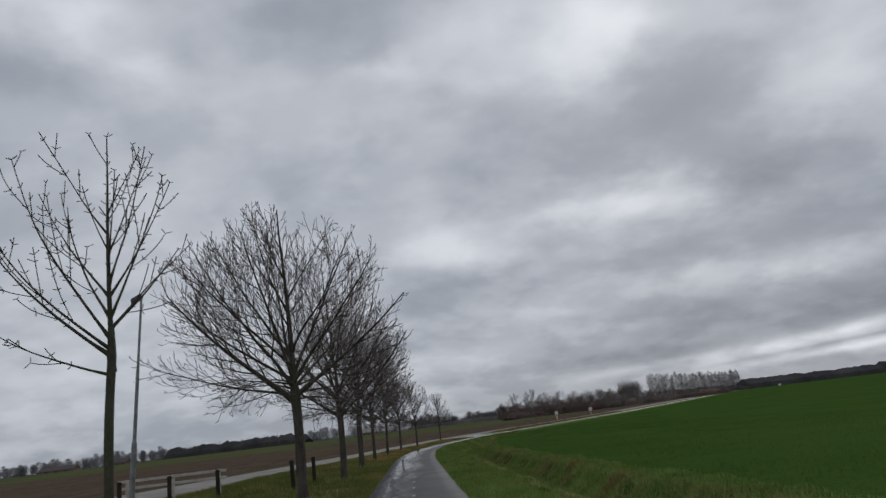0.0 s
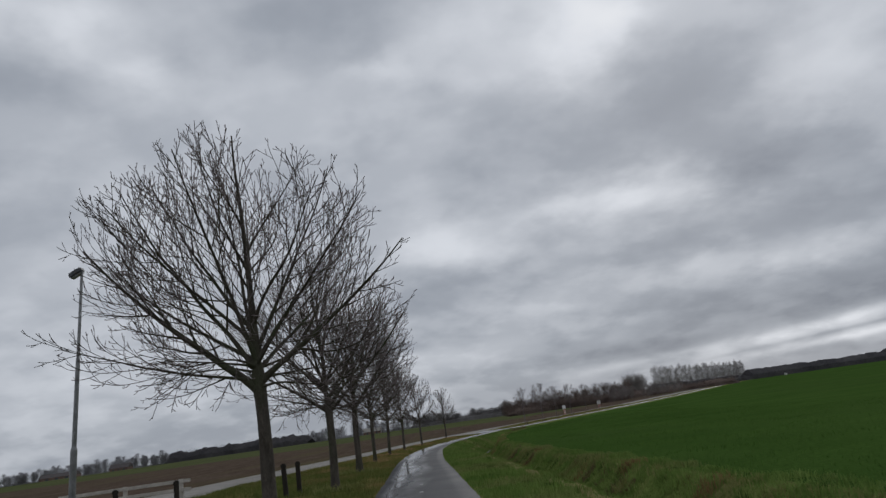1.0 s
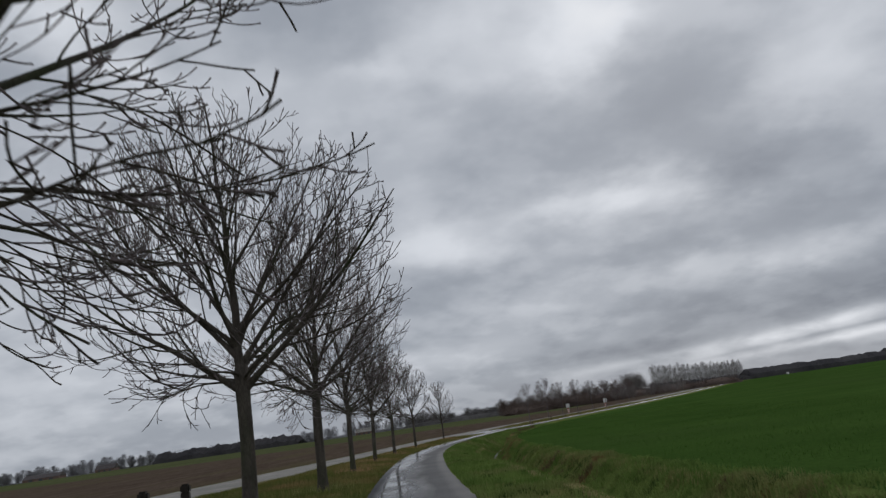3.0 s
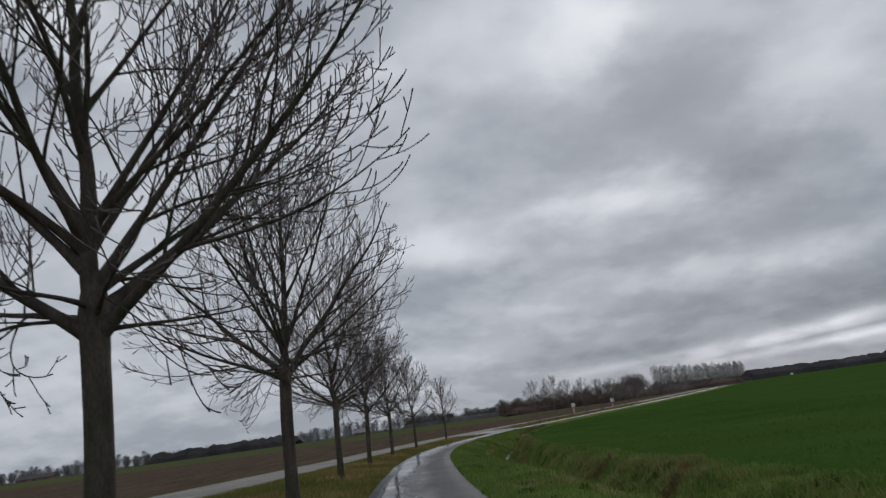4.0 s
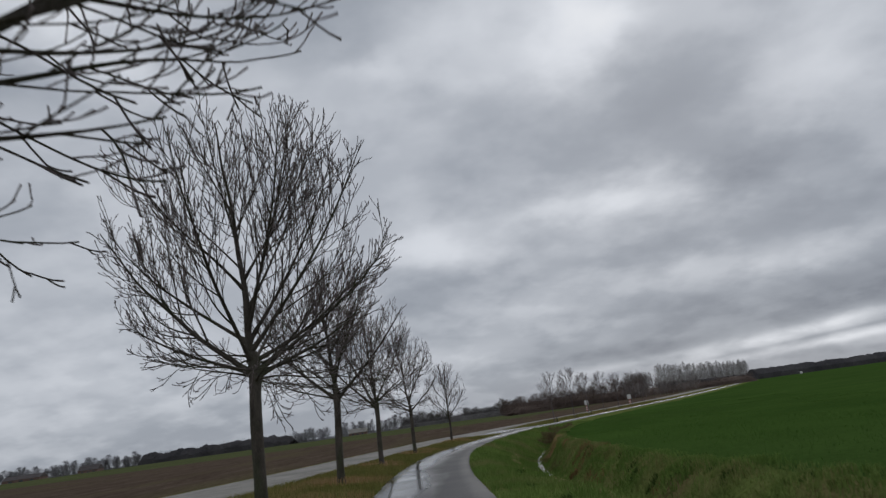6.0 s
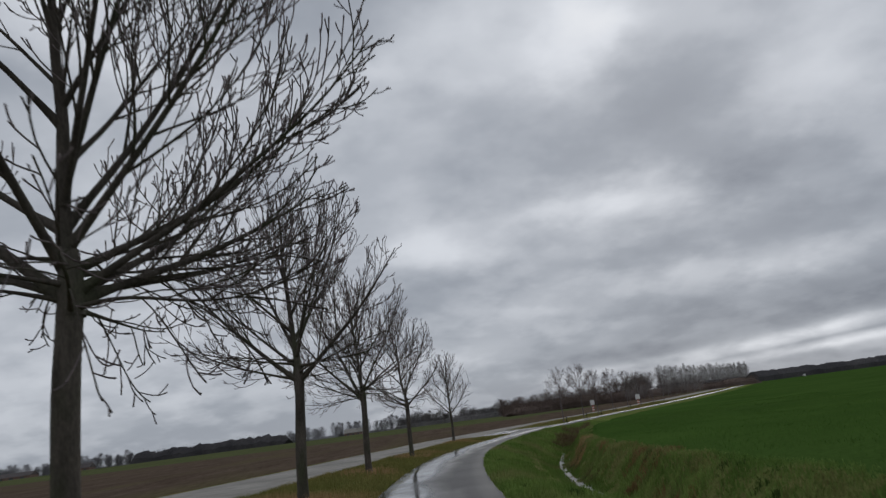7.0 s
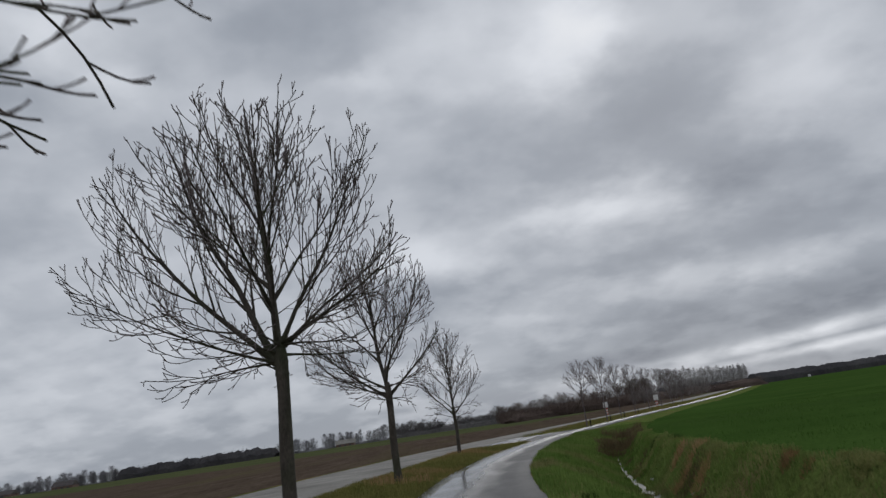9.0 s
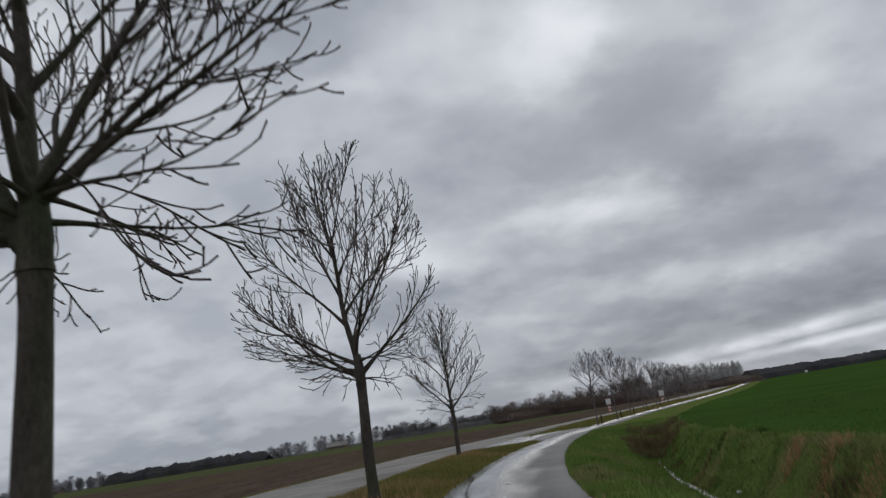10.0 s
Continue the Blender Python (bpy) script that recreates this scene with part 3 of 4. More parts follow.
def bare_tree(x, y, height, fork, wide, radius, seed, lean=(0, 0), limbs=12, style=FULL, label="", group="trees in the roadside row",
              name="ash_tree", low=5, skew=0.0, scaffold=(), bark=None):
    """height and fork are over the ground; wide is half the crown's width, more of it on the field side with skew.
    scaffold: the main limbs, each by azimuth, elevation, height over the fork and thickness beside the trunk's."""
    rng = random.Random(seed)
    root = new(name)
    root.location = (x, y, land(x, y) - 0.05)
    tagged(root, label, "tree", group)
    top = Vector((lean[0], lean[1], fork))
    crown = height - fork

    def inside(p, slack):
        h = (p.z - fork) / crown
        flat = math.hypot(p.x - top.x, p.y - top.y)
        side = 1 - skew * (p.x - top.x) / max(flat, 0.05)
        return h < 1.0 * slack and flat < wide * side * slack * float(np.interp(h, *style["outline"]))

    trunk, n = Wood(), 14
    ts = [i / n for i in range(n + 1)]
    pts = [Vector((lean[0] * t + 0.02 * math.sin(5 * t + seed) * t, lean[1] * t + 0.02 * math.cos(4 * t + seed) * t, fork * t)) for t in ts]
    pts[0].z = -0.15
    rad = [radius * (1.0 + 0.40 * math.exp(-14 * t) - 0.14 * t + 0.025 * math.sin(9 * t + seed)) for t in ts]
    rad[-1], rad[-2] = rad[-1] * 1.06, rad[-2] * 1.05
    over = [pts[-1] + Vector((0, 0, h)) for h in (0.06, 0.14, 0.26, 0.40)]
    trunk.tube(pts + over, rad + [rad[-1] * f for f in (1.08, 1.0, 0.84, 0.62)], 14)
    mesh_object("trunk", trunk.v, trunk.f, bark or M_BARK, root, smooth=True)

    # the leader runs on through the crown; the other limbs leave it one above the other
    w = Wood()
    axis = Vector((rng.uniform(-0.05, 0.05), rng.uniform(-0.05, 0.05), 1))
    stem, girth = branch(w, rng, pts[-1] - Vector((0, 0, 0.12)), axis, crown * 0.99, radius * 0.70, 0, dict(style, first=(0.30, *style["first"][1:]), density=(style["density"][0] * style["lead"], *style["density"][1:])), inside, (0, 0))
    mesh_object("leader", w.v, w.f, [bark or M_BARK, M_TWIG], root, slots=w.young, smooth=True)
    made = list(scaffold)
    start = rng.uniform(0, 360)
    for i in range(limbs):
        up = 0.62 * (i + 0.5) / limbs
        made.append((start + 137.5 * i + rng.uniform(-15, 15), 33 + 36 * up / 0.62 + rng.uniform(-7, 7), 0.05 + up * crown, 0.36 - 0.20 * up / 0.62))
    for az, elev, up, thick in made:
        w = Wood()
        a, e = radians(az), radians(elev)
        n = min(range(len(stem)), key=lambda i: abs(stem[i].z - fork - up))
        at = stem[n] if up > 0.12 else pts[-1] + Vector((0, 0, up - 0.06))
        thick = min(thick, 0.62 * girth[n] / radius) if up > 0.12 else thick
        branch(w, rng, at, Vector((math.cos(a) * math.cos(e), math.sin(a) * math.cos(e), math.sin(e))), crown * 1.05, radius * thick, 0, style, inside, style["bend"][0])
        mesh_object("limb", w.v, w.f, [bark or M_BARK, M_TWIG], root, slots=w.young, smooth=True)
    # thin low branches that sag and turn up again at their ends
    sag = dict(style, density=(4.2, 4.0, 2.4), sway=(1.0, 1.3, 1.8, 1.8), bend=(style["bend"][0], (-0.9, 1.4), (-1.2, 4.4), (0.5, 6.0)))
    for i in range(low):
        w = Wood()
        a = radians(start + 40 + 360 * i / low + rng.uniform(-25, 25))
        branch(w, rng, pts[-1] + Vector((0, 0, rng.uniform(-0.10, 0.35))), Vector((math.cos(a), math.sin(a), rng.uniform(0.05, 0.40))),
               wide * rng.uniform(0.45, 0.82), radius * 0.19, 0, sag, inside, (-0.30, 0.42))
        mesh_object("low_branch", w.v, w.f, [bark or M_BARK, M_TWIG], root, slots=w.young, smooth=True)
    return root


# x, y, top, fork, half width, trunk radius, lean, limbs, skew; heights are over z = 0
ROW = [(-4.0, 8.5, 5.62, 2.72, 1.22, 0.056, 0.03, 7, 0.28), (-4.12, 18.95, 7.95, 2.82, 3.4, 0.134, -0.03, 7, 0.10),
       (-4.50, 27.6, 7.5, 2.68, 3.1, 0.124, 0.05, 10, 0.05), (-5.15, 37.15, 8.1, 2.98, 3.15, 0.138, 0.04, 9, 0.04),
       (-5.62, 46.3, 7.45, 2.74, 2.6, 0.106, 0.05, 10, 0.02), (-5.72, 55.0, 6.75, 2.78, 2.35, 0.104, 0.08, 10, 0.10),
       (-5.47, 63.6, 6.75, 2.74, 2.35, 0.098, 0.03, 10, 0.16), (-4.66, 72.45, 6.9, 2.7, 1.75, 0.095, 0.0, 11, 0.12),
       (-2.90, 86.7, 6.25, 2.5, 1.5, 0.080, 0.03, 10, 0.05)]
SEEDS = (8, 11, 12, 52, 14, 35, 16, 41, 18)
SCAFFOLD = [
    [(178, 18, -0.10, 0.30), (0, 64, 0.5, 0.40), (-20, 72, 0.9, 0.36), (190, 38, 0.12, 0.42), (215, 55, 0.3, 0.40), (150, 52, 0.50, 0.36), (-10, 40, 0.35, 0.32), (20, 58, 0.75, 0.36)],
    [(184, 40, -0.05, 0.62), (120, 68, 0.55, 0.52), (-8, 36, 0.05, 0.50), (20, 62, 0.60, 0.46), (250, 60, 0.40, 0.42), (200, 14, 0.10, 0.26), (165, 58, 0.9, 0.36), (192, 54, 0.25, 0.44), (172, 33, 0.45, 0.34), (2, 52, 0.35, 0.42)],
    [(182, 33, -0.08, 0.48), (200, 50, 0.45, 0.50), (-5, 42, -0.10, 0.48), (30, 60, 0.7, 0.36), (150, 15, 0.05, 0.30), (265, 50, 0.5, 0.36), (190, 62, 0.7, 0.40), (5, 54, 0.3, 0.40), (45, 40, 0.10, 0.46), (72, 52, 0.5, 0.40)],
    [(186, 26, 0.02, 0.36), (176, 48, 0.10, 0.50), (-4, 52, 0.02, 0.50), (20, 36, 0.10, 0.36), (100, 62, 0.7, 0.36), (260, 55, 0.4, 0.36), (192, 60, 0.6, 0.40), (2, 66, 0.6, 0.40)],
    [(180, 42, 0.05, 0.50), (160, 22, 0.10, 0.36), (-6, 48, 0.45, 0.44), (10, 34, 0.1, 0.34), (-20, 64, 0.9, 0.36), (255, 45, 0.3, 0.38), (44, 22, 0.05, 0.42), (67, 28, 0.12, 0.42), (90, 24, 0.16, 0.38), (55, 13, 0.10, 0.30), (22, 56, 0.6, 0.38)],
    [(184, 42, 0.02, 0.50), (-5, 40, 0.0, 0.50), (10, 62, 0.5, 0.46), (165, 64, 0.6, 0.46), (190, 15, 0.05, 0.26), (90, 50, 0.4, 0.36)],
    [(182, 44, 0.05, 0.50), (168, 58, 0.05, 0.60), (0, 60, 0.25, 0.50), (-10, 30, 0.20, 0.30), (200, 16, 0.10, 0.24), (270, 48, 0.3, 0.34)],
    [(180, 40, 0.05, 0.42), (0, 42, 0.1, 0.44), (20, 60, 0.5, 0.40), (165, 20, 0.1, 0.30)],
    [(180, 48, 0.05, 0.42), (0, 45, 0.1, 0.44), (90, 60, 0.4, 0.40)]]
YOUNG = dict(FULL, step=(0.12, 0.08, 0.05, 0.05), levels=1, least=0.0058, spurs=5.0, density=(2.6, 0, 0), ratio=(0.42, 0.3, 0.3), short=(0.22, 0.07, 0.07), first=(0.2, 0.2, 0.3),
             fork=((25, 40), (40, 60), (40, 60)), sway=(0.30, 0.4, 0.5, 0.5), bend=((0.0, 0.95), (0.3, 1.6), (0, 4.0), (0, 4.0)))
WIDE = dict(FULL, outline=DOME, lead=0.36, density=(3.5, 4.4, 2.7), ratio=(0.62, 0.54, 0.42), fork=((24, 46), (22, 44), (24, 50)),
            bend=((-0.04, 0.26), (-0.05, 0.75), (0.1, 3.4), (1.5, 7.0)))
DENSE = dict(FULL, density=(5.0, 5.0, 2.6), least=0.0068)
for k, (x, y, top, fork, wide, radius, lean, limbs, skew) in enumerate(ROW):
    ground = land(x, y)
    words = "thin young ash tree with mossy trunk and few upright branches" if k == 0 else \
        "bare broad-crowned ash tree in the grass verge" if k < 4 else "bare young ash tree with a narrow crown in the verge"
    bare_tree(x, y, top - ground, fork - ground, wide, radius, SEEDS[k], (lean, 0), limbs, YOUNG if k == 0 else WIDE if k < 4 else FULL if k < 7 else DENSE, words, skew=skew,
              low=0 if k == 0 else 5 if k == 2 else 9 if k < 7 else 6, scaffold=SCAFFOLD[k])


# the row goes on past the junction, in the strip between road and cycle path: x, y, height, half width
BEYOND = [(7.7, 113.5, 5.3, 1.35), (11.1, 121.7, 6.0, 1.6), (14.1, 129.0, 5.4, 1.45), (17.7, 137.5, 5.5, 1.45), (21.6, 146.0, 5.3, 1.45), (25.6, 154.5, 5.3, 1.4), (29.7, 163.0, 5.2, 1.5), (33.8, 171.5, 5.1, 1.5)]
FARTHER = dict(FULL, step=(0.3, 0.22, 0.16, 0.12), density=(4.2, 4.4, 0), levels=2, least=0.009, short=(0.45, 0.3, 0.1))
for k, (x, y, high, wide) in enumerate(BEYOND):
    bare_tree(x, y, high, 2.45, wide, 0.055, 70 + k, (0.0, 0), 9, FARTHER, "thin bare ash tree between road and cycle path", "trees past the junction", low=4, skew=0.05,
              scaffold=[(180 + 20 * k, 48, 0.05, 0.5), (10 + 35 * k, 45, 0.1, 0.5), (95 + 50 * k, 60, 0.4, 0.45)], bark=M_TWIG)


# ---- distant trees and woods ----
def thicket(name, a, b, deep, low, high, count, mat, seed, label, body=None, category="wood", spread=0.35, least=0.038, lumps=1.0):
    """A far row of shrubs or trees from a to b: very many tapering twigs over an uneven dark body."""
    rng = random.Random(seed)
    a, b = Vector((*a, 0)), Vector((*b, 0))
    across = (b - a).normalized().orthogonal()
    root = new(name)
    root.location = ((a + b) / 2).xyz
    tagged(root, label, category, kind="stuff")
    centre = (a + b) / 2
    v, f = [], []
    for n in range(count):
        t = rng.random()
        p = a.lerp(b, t) + Vector((rng.uniform(-deep, deep) * 0.3, rng.uniform(-deep, deep), 0))
        tall = (low + (high - low) * (0.5 + 0.5 * noise.noise(Vector((t * (b - a).length / (high * 1.6), seed, 0)))) ** 1.0) * rng.uniform(0.55, 1.0)
        z = float(rise(p.y))
        for s in range(5):
            at = Vector((p.x + rng.uniform(-1, 1), p.y + rng.uniform(-1, 1), z + tall * rng.uniform(0, 0.78)))
            tip = at + Vector((rng.uniform(-1, 1) * tall * spread * 0.5, rng.uniform(-1, 1) * tall * spread * 0.5, tall * rng.uniform(0.16, 0.3)))
            wd = least * rng.uniform(0.7, 1.5)
            base = len(v)
            v += [tuple(at + Vector((-wd, 0, 0)) - centre), tuple(at + Vector((wd, wd, 0)) - centre), tuple(at + Vector((0, -wd, 0)) - centre), tuple(tip - centre)]
            f += [(base, base + 1, base + 3), (base + 1, base + 2, base + 3), (base + 2, base, base + 3)]
    mesh_object("twigs", v, f, mat, root)
    if body:
        n = max(int((b - a).length / 2.0), 4)
        v, f = [], []
        for i in range(n + 1):
            p = a.lerp(b, i / n) - centre
            y = p.y + centre.y
            tall = body * (0.85 + 0.28 * lumps * noise.noise(Vector((i * 0.21, seed + 0.5, 0))) + 0.12 * lumps * noise.noise(Vector((i * 1.3, seed, 1))))
            if i in (0, n):
                tall *= 0.4
            z = float(rise(y))
            for off, hz in ((-1.0, -0.5), (-0.9, 0.5), (-0.45, 0.92), (0.1, 1.0), (0.9, 0.6), (1.0, -0.5)):
                q = p + across * off * deep * 0.7
                v.append((q.x, q.y, z + tall * hz * (1 + 0.25 * lumps * noise.noise(Vector((i * 0.9, off * 3, seed))))))
        for i in range(n):
            for k in range(5):
                f.append((i * 6 + k, i * 6 + k + 1, i * 6 + 7 + k, i * 6 + 6 + k))
        mesh_object("undergrowth", v, f, mat, root)
    return root


thicket("far_wood", (330, 600), (760, 640), 20, 8, 11, 3200, M_FARWOOD, 1, "dark far wood along the edge of the green field", 11.0, lumps=0.4)
thicket("far_wood", (214, 585), (330, 600), 15, 7, 10, 1700, M_FARWOOD, 2, "low dark far wood at the field edge", 9.6, lumps=0.4)
thicket("far_wood", (-228, 585), (-118, 575), 16, 8, 12, 2500, M_FARWOOD, 3, "dark far wood beyond the ploughed field", 9.0)
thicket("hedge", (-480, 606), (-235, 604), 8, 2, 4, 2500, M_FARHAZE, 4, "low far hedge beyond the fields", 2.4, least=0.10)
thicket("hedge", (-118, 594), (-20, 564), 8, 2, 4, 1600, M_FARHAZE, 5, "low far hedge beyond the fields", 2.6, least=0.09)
thicket("hedge", (-30, 446), (28, 376), 7, 3, 6, 2500, M_FARMID, 6, "dark bare hedge at the field edge", 3.0)
thicket("hedge", (16, 306), (62, 300), 7, 3.5, 6.5, 5500, M_FARRED, 8, "reddish brown bare hedge", 3.6)
thicket("hedge", (17, 293), (120, 345), 5, 3, 5, 4500, M_FARRED, 9, "low reddish bare hedge behind the road", 3.0)
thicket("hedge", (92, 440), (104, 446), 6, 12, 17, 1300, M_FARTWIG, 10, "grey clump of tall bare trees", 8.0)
thicket("hedge", (104, 430), (215, 580), 6, 5, 8, 2500, M_FARWOOD, 11, "dark hedge below the poplar row", 5.0)


def crown_tree(name, high, wide, base, count, thick, mat, seed, label, group):
    """A far bare tree: a trunk, and a crown of fine twigs that fan out and up."""
    rng = random.Random(seed)
    root = new(name)
    tagged(root, label, "tree", group)
    w = Wood()
    w.tube([Vector((0, 0, -0.3)), Vector((rng.uniform(-0.2, 0.2), 0, high * 0.5)), Vector((rng.uniform(-0.3, 0.3), 0, high * 0.93))],
           [thick * 2.6, thick * 1.7, thick * 0.6], 5)
    mesh_object("trunk", w.v, w.f, mat, root)
    w = Wood()
    for n in range(count):
        h = rng.random() ** 0.8
        z = base + (high * 0.97 - base) * h
        reach = wide * math.sin(math.pi * min(0.16 + 0.80 * h, 1.0)) ** 0.7 * rng.uniform(0.45, 1.05)
        az = rng.uniform(0, 6.28)
        out = Vector((math.cos(az), math.sin(az), 0))
        start = out * reach * rng.uniform(0.0, 0.55) + Vector((0, 0, z - reach * 0.55))
        tip = out * reach + Vector((0, 0, z + reach * rng.uniform(0.0, 0.5)))
        w.tube([start, start.lerp(tip, 0.55) - Vector((0, 0, reach * 0.06)), tip], [thick, thick * 0.8, thick * 0.5], 3)
    mesh_object("crown", w.v, w.f, mat, root)
    return root


def plant_row(kinds, a, b, count, jitter, skip, seed):
    """Copies of the given trees from a to b, with some gaps."""
    rng = random.Random(seed)
    first = set()
    for k in range(count):
        t = (k + rng.uniform(-0.4, 0.4)) / count
        if noise.noise(Vector((t * 9.0, seed, 0.0))) < skip:
            continue
        i = rng.randrange(len(kinds))
        y = a[1] + (b[1] - a[1]) * t + rng.uniform(-jitter, jitter)
        m = Matrix.Translation((a[0] + (b[0] - a[0]) * t, y, float(rise(y)))) @ Matrix.Rotation(rng.uniform(0, 6.28), 4, "Z") @ Matrix.Diagonal((1, 1, rng.uniform(0.9, 1.06), 1))
        if i in first:
            copy_thing(kinds[i], m)
        else:
            first.add(i)
            kinds[i].matrix_world = m


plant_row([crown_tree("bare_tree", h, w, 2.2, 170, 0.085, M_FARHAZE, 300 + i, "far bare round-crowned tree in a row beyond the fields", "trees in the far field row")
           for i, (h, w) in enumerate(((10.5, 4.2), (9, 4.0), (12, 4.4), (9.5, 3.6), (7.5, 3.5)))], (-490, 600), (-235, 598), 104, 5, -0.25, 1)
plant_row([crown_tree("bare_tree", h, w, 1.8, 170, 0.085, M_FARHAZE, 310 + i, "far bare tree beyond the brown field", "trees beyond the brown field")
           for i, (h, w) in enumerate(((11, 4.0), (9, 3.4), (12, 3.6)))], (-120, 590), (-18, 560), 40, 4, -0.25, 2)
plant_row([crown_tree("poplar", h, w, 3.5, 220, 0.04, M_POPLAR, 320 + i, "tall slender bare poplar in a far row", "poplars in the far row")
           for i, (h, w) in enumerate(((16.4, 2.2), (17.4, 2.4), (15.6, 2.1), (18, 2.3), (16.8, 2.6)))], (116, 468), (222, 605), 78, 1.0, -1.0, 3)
plant_row([crown_tree("bare_tree", h, w, 1.5, 200, 0.04, M_FARRED, 330 + i, "bare reddish tree standing in the hedge", "trees in the hedge")
           for i, (h, w) in enumerate(((7, 3.2), (8.2, 3.0), (6.4, 3.2), (5.6, 3.0)))], (16, 310), (66, 303), 30, 4, -0.35, 4)
plant_row([crown_tree("bare_tree", h, w, 1.5, 190, 0.045, M_FARMID, 350 + i, "dark bare tree at the far field edge", "dark trees at the field edge")
           for i, (h, w) in enumerate(((7, 3.2), (5.6, 3.0), (8.5, 3.4), (5, 2.8)))], (-30, 448), (28, 376), 34, 4, -0.3, 6)
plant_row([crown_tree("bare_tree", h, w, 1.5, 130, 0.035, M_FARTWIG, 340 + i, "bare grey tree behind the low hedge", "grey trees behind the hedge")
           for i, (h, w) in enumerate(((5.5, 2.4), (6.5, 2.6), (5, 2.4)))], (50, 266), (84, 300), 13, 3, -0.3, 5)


# ---- street furniture ----
def prism(bm, cx, cy, z_low, z_high, w, d, bevel=0.0, turn=0.0):
    """An upright box with its edges taken off."""
    made = bmesh.ops.create_cube(bm, size=1.0, matrix=Matrix.Translation((cx, cy, (z_low + z_high) / 2)) @ Matrix.Rotation(turn, 4, "Z") @ Matrix.Diagonal((w, d, z_high - z_low, 1)))
    if bevel:
        edges = list({e for v in made["verts"] for e in v.link_edges})
        bmesh.ops.bevel(bm, geom=edges, offset=bevel, segments=2, affect="EDGES")


def turned(bm, rings, sides=14, cx=0.0, cy=0.0):
    """A round body from (height, radius) rings."""
    loops = [[bm.verts.new((cx + r * math.cos(2 * math.pi * k / sides), cy + r * math.sin(2 * math.pi * k / sides), z)) for k in range(sides)] for z, r in rings]
    for a, b in zip(loops, loops[1:]):
        for k in range(sides):
            bm.faces.new((a[k], a[(k + 1) % sides], b[(k + 1) % sides], b[k]))
    bm.faces.new(loops[-1])
    bm.faces.new(list(reversed(loops[0])))


def street_lamp(x, y):
    root = new("street_lamp")
    root.location = (x, y, land(x, y))
    root.rotation_euler = (0, radians(3.8), 0)
    tagged(root, "tall grey stepped steel lamp post with small dark head", "street lamp")
    bm = bmesh.new()
    turned(bm, [(-0.2, 0.095), (2.1, 0.09), (2.18, 0.065), (4.6, 0.058), (4.66, 0.047), (7.2, 0.040)])
    part("pole", bm, M_STEEL, root)
    bm = bmesh.new()
    bmesh.ops.create_cube(bm, size=1.0, matrix=Matrix.Translation((-0.16, 0.0, 7.16)) @ Matrix.Rotation(radians(-30), 4, "Y") @ Matrix.Diagonal((0.42, 0.26, 0.17, 1)))
    bmesh.ops.bevel(bm, geom=bm.edges[:], offset=0.04, segments=3, affect="EDGES")
    head = part("lamp_head", bm, M_LAMPHEAD, root, "dark tilted lamp head")
    bm = bmesh.new()
    bmesh.ops.create_cube(bm, size=1.0, matrix=Matrix.Translation((-0.13, 0.0, 7.08)) @ Matrix.Rotation(radians(-30), 4, "Y") @ Matrix.Diagonal((0.34, 0.17, 0.03, 1)))
    bmesh.ops.bevel(bm, geom=bm.edges[:], offset=0.008, segments=2, affect="EDGES")
    part("glass", bm, M_GLASS, head)
    bm = bmesh.new()
    prism(bm, 0.0, -0.094, 0.7, 1.15, 0.09, 0.02, 0.006)
    part("hatch", bm, M_STEEL, root)


street_lamp(-11.52, 26.1)


def timber_post(x, y, high, turn, name="timber_post", label="short dark tarred timber post in the verge grass", group="timber posts in the verge"):
    rng = random.Random(int(x * 100 + y * 31))
    root = new(name)
    root.location = (x, y, land(x, y))
    root.rotation_euler = (rng.uniform(-0.03, 0.03), rng.uniform(-0.03, 0.03), turn)
    tagged(root, label, "post", group)
    bm = bmesh.new()
    prism(bm, 0, 0, -0.15, high - 0.13, 0.13, 0.13, 0.012)
    part("shaft", bm, M_WOODPOST, root)
    bm = bmesh.new()
    prism(bm, 0, 0, high - 0.15, high, 0.15, 0.15, 0.03)
    part("head", bm, M_WOODPOST, root)


for k in range(3):
    timber_post(-5.69 - 0.055 * k, 28.2 - 1.45 * k, 0.93, 0.1)
for k in range(3):
    timber_post(-8.42 - 1.48 * k, 25.7 - 0.4 * k, 0.88, 0.3)


def barrier(x, y):
    root = new("timber_barrier")
    root.location = (x, y, land(x, y))
    tagged(root, "pale weathered timber barrier with two rails", "barrier")
    for k in range(3):
        bm = bmesh.new()
        prism(bm, 0.15 + 1.65 * k, 0.05, -0.2, 0.92, 0.10, 0.10, 0.01)
        part("post", bm, M_RAIL, root)
    for z in (0.62, 0.86):
        bm = bmesh.new()
        prism(bm, 1.8, 0.0, z - 0.05, z + 0.05, 3.9, 0.045, 0.01)
        part("rail", bm, M_RAIL, root)


barrier(-12.4, 27.4)


def road_sign(x, y, turn):
    root = new("road_sign")
    root.location = (x, y, float(rise(y)))
    root.rotation_euler = (0, 0, turn)
    tagged(root, "white board over red and white striped panel beside the road", "road sign", "signs where the road narrows")
    bm = bmesh.new()
    turned(bm, [(-0.2, 0.04), (1.9, 0.04)], 10)
    part("pole", bm, M_STEEL, root)
    bm = bmesh.new()
    prism(bm, 0, -0.06, 1.12, 1.86, 0.66, 0.03, 0.012)
    part("board", bm, M_WHITE, root, "plain white board")
    for k in range(5):
        bm = bmesh.new()
        prism(bm, 0, -0.06, 0.12 + 0.18 * k, 0.30 + 0.18 * k, 0.34, 0.03, 0.004)
        part("stripe", bm, (M_RED, M_WHITE)[k % 2], root)


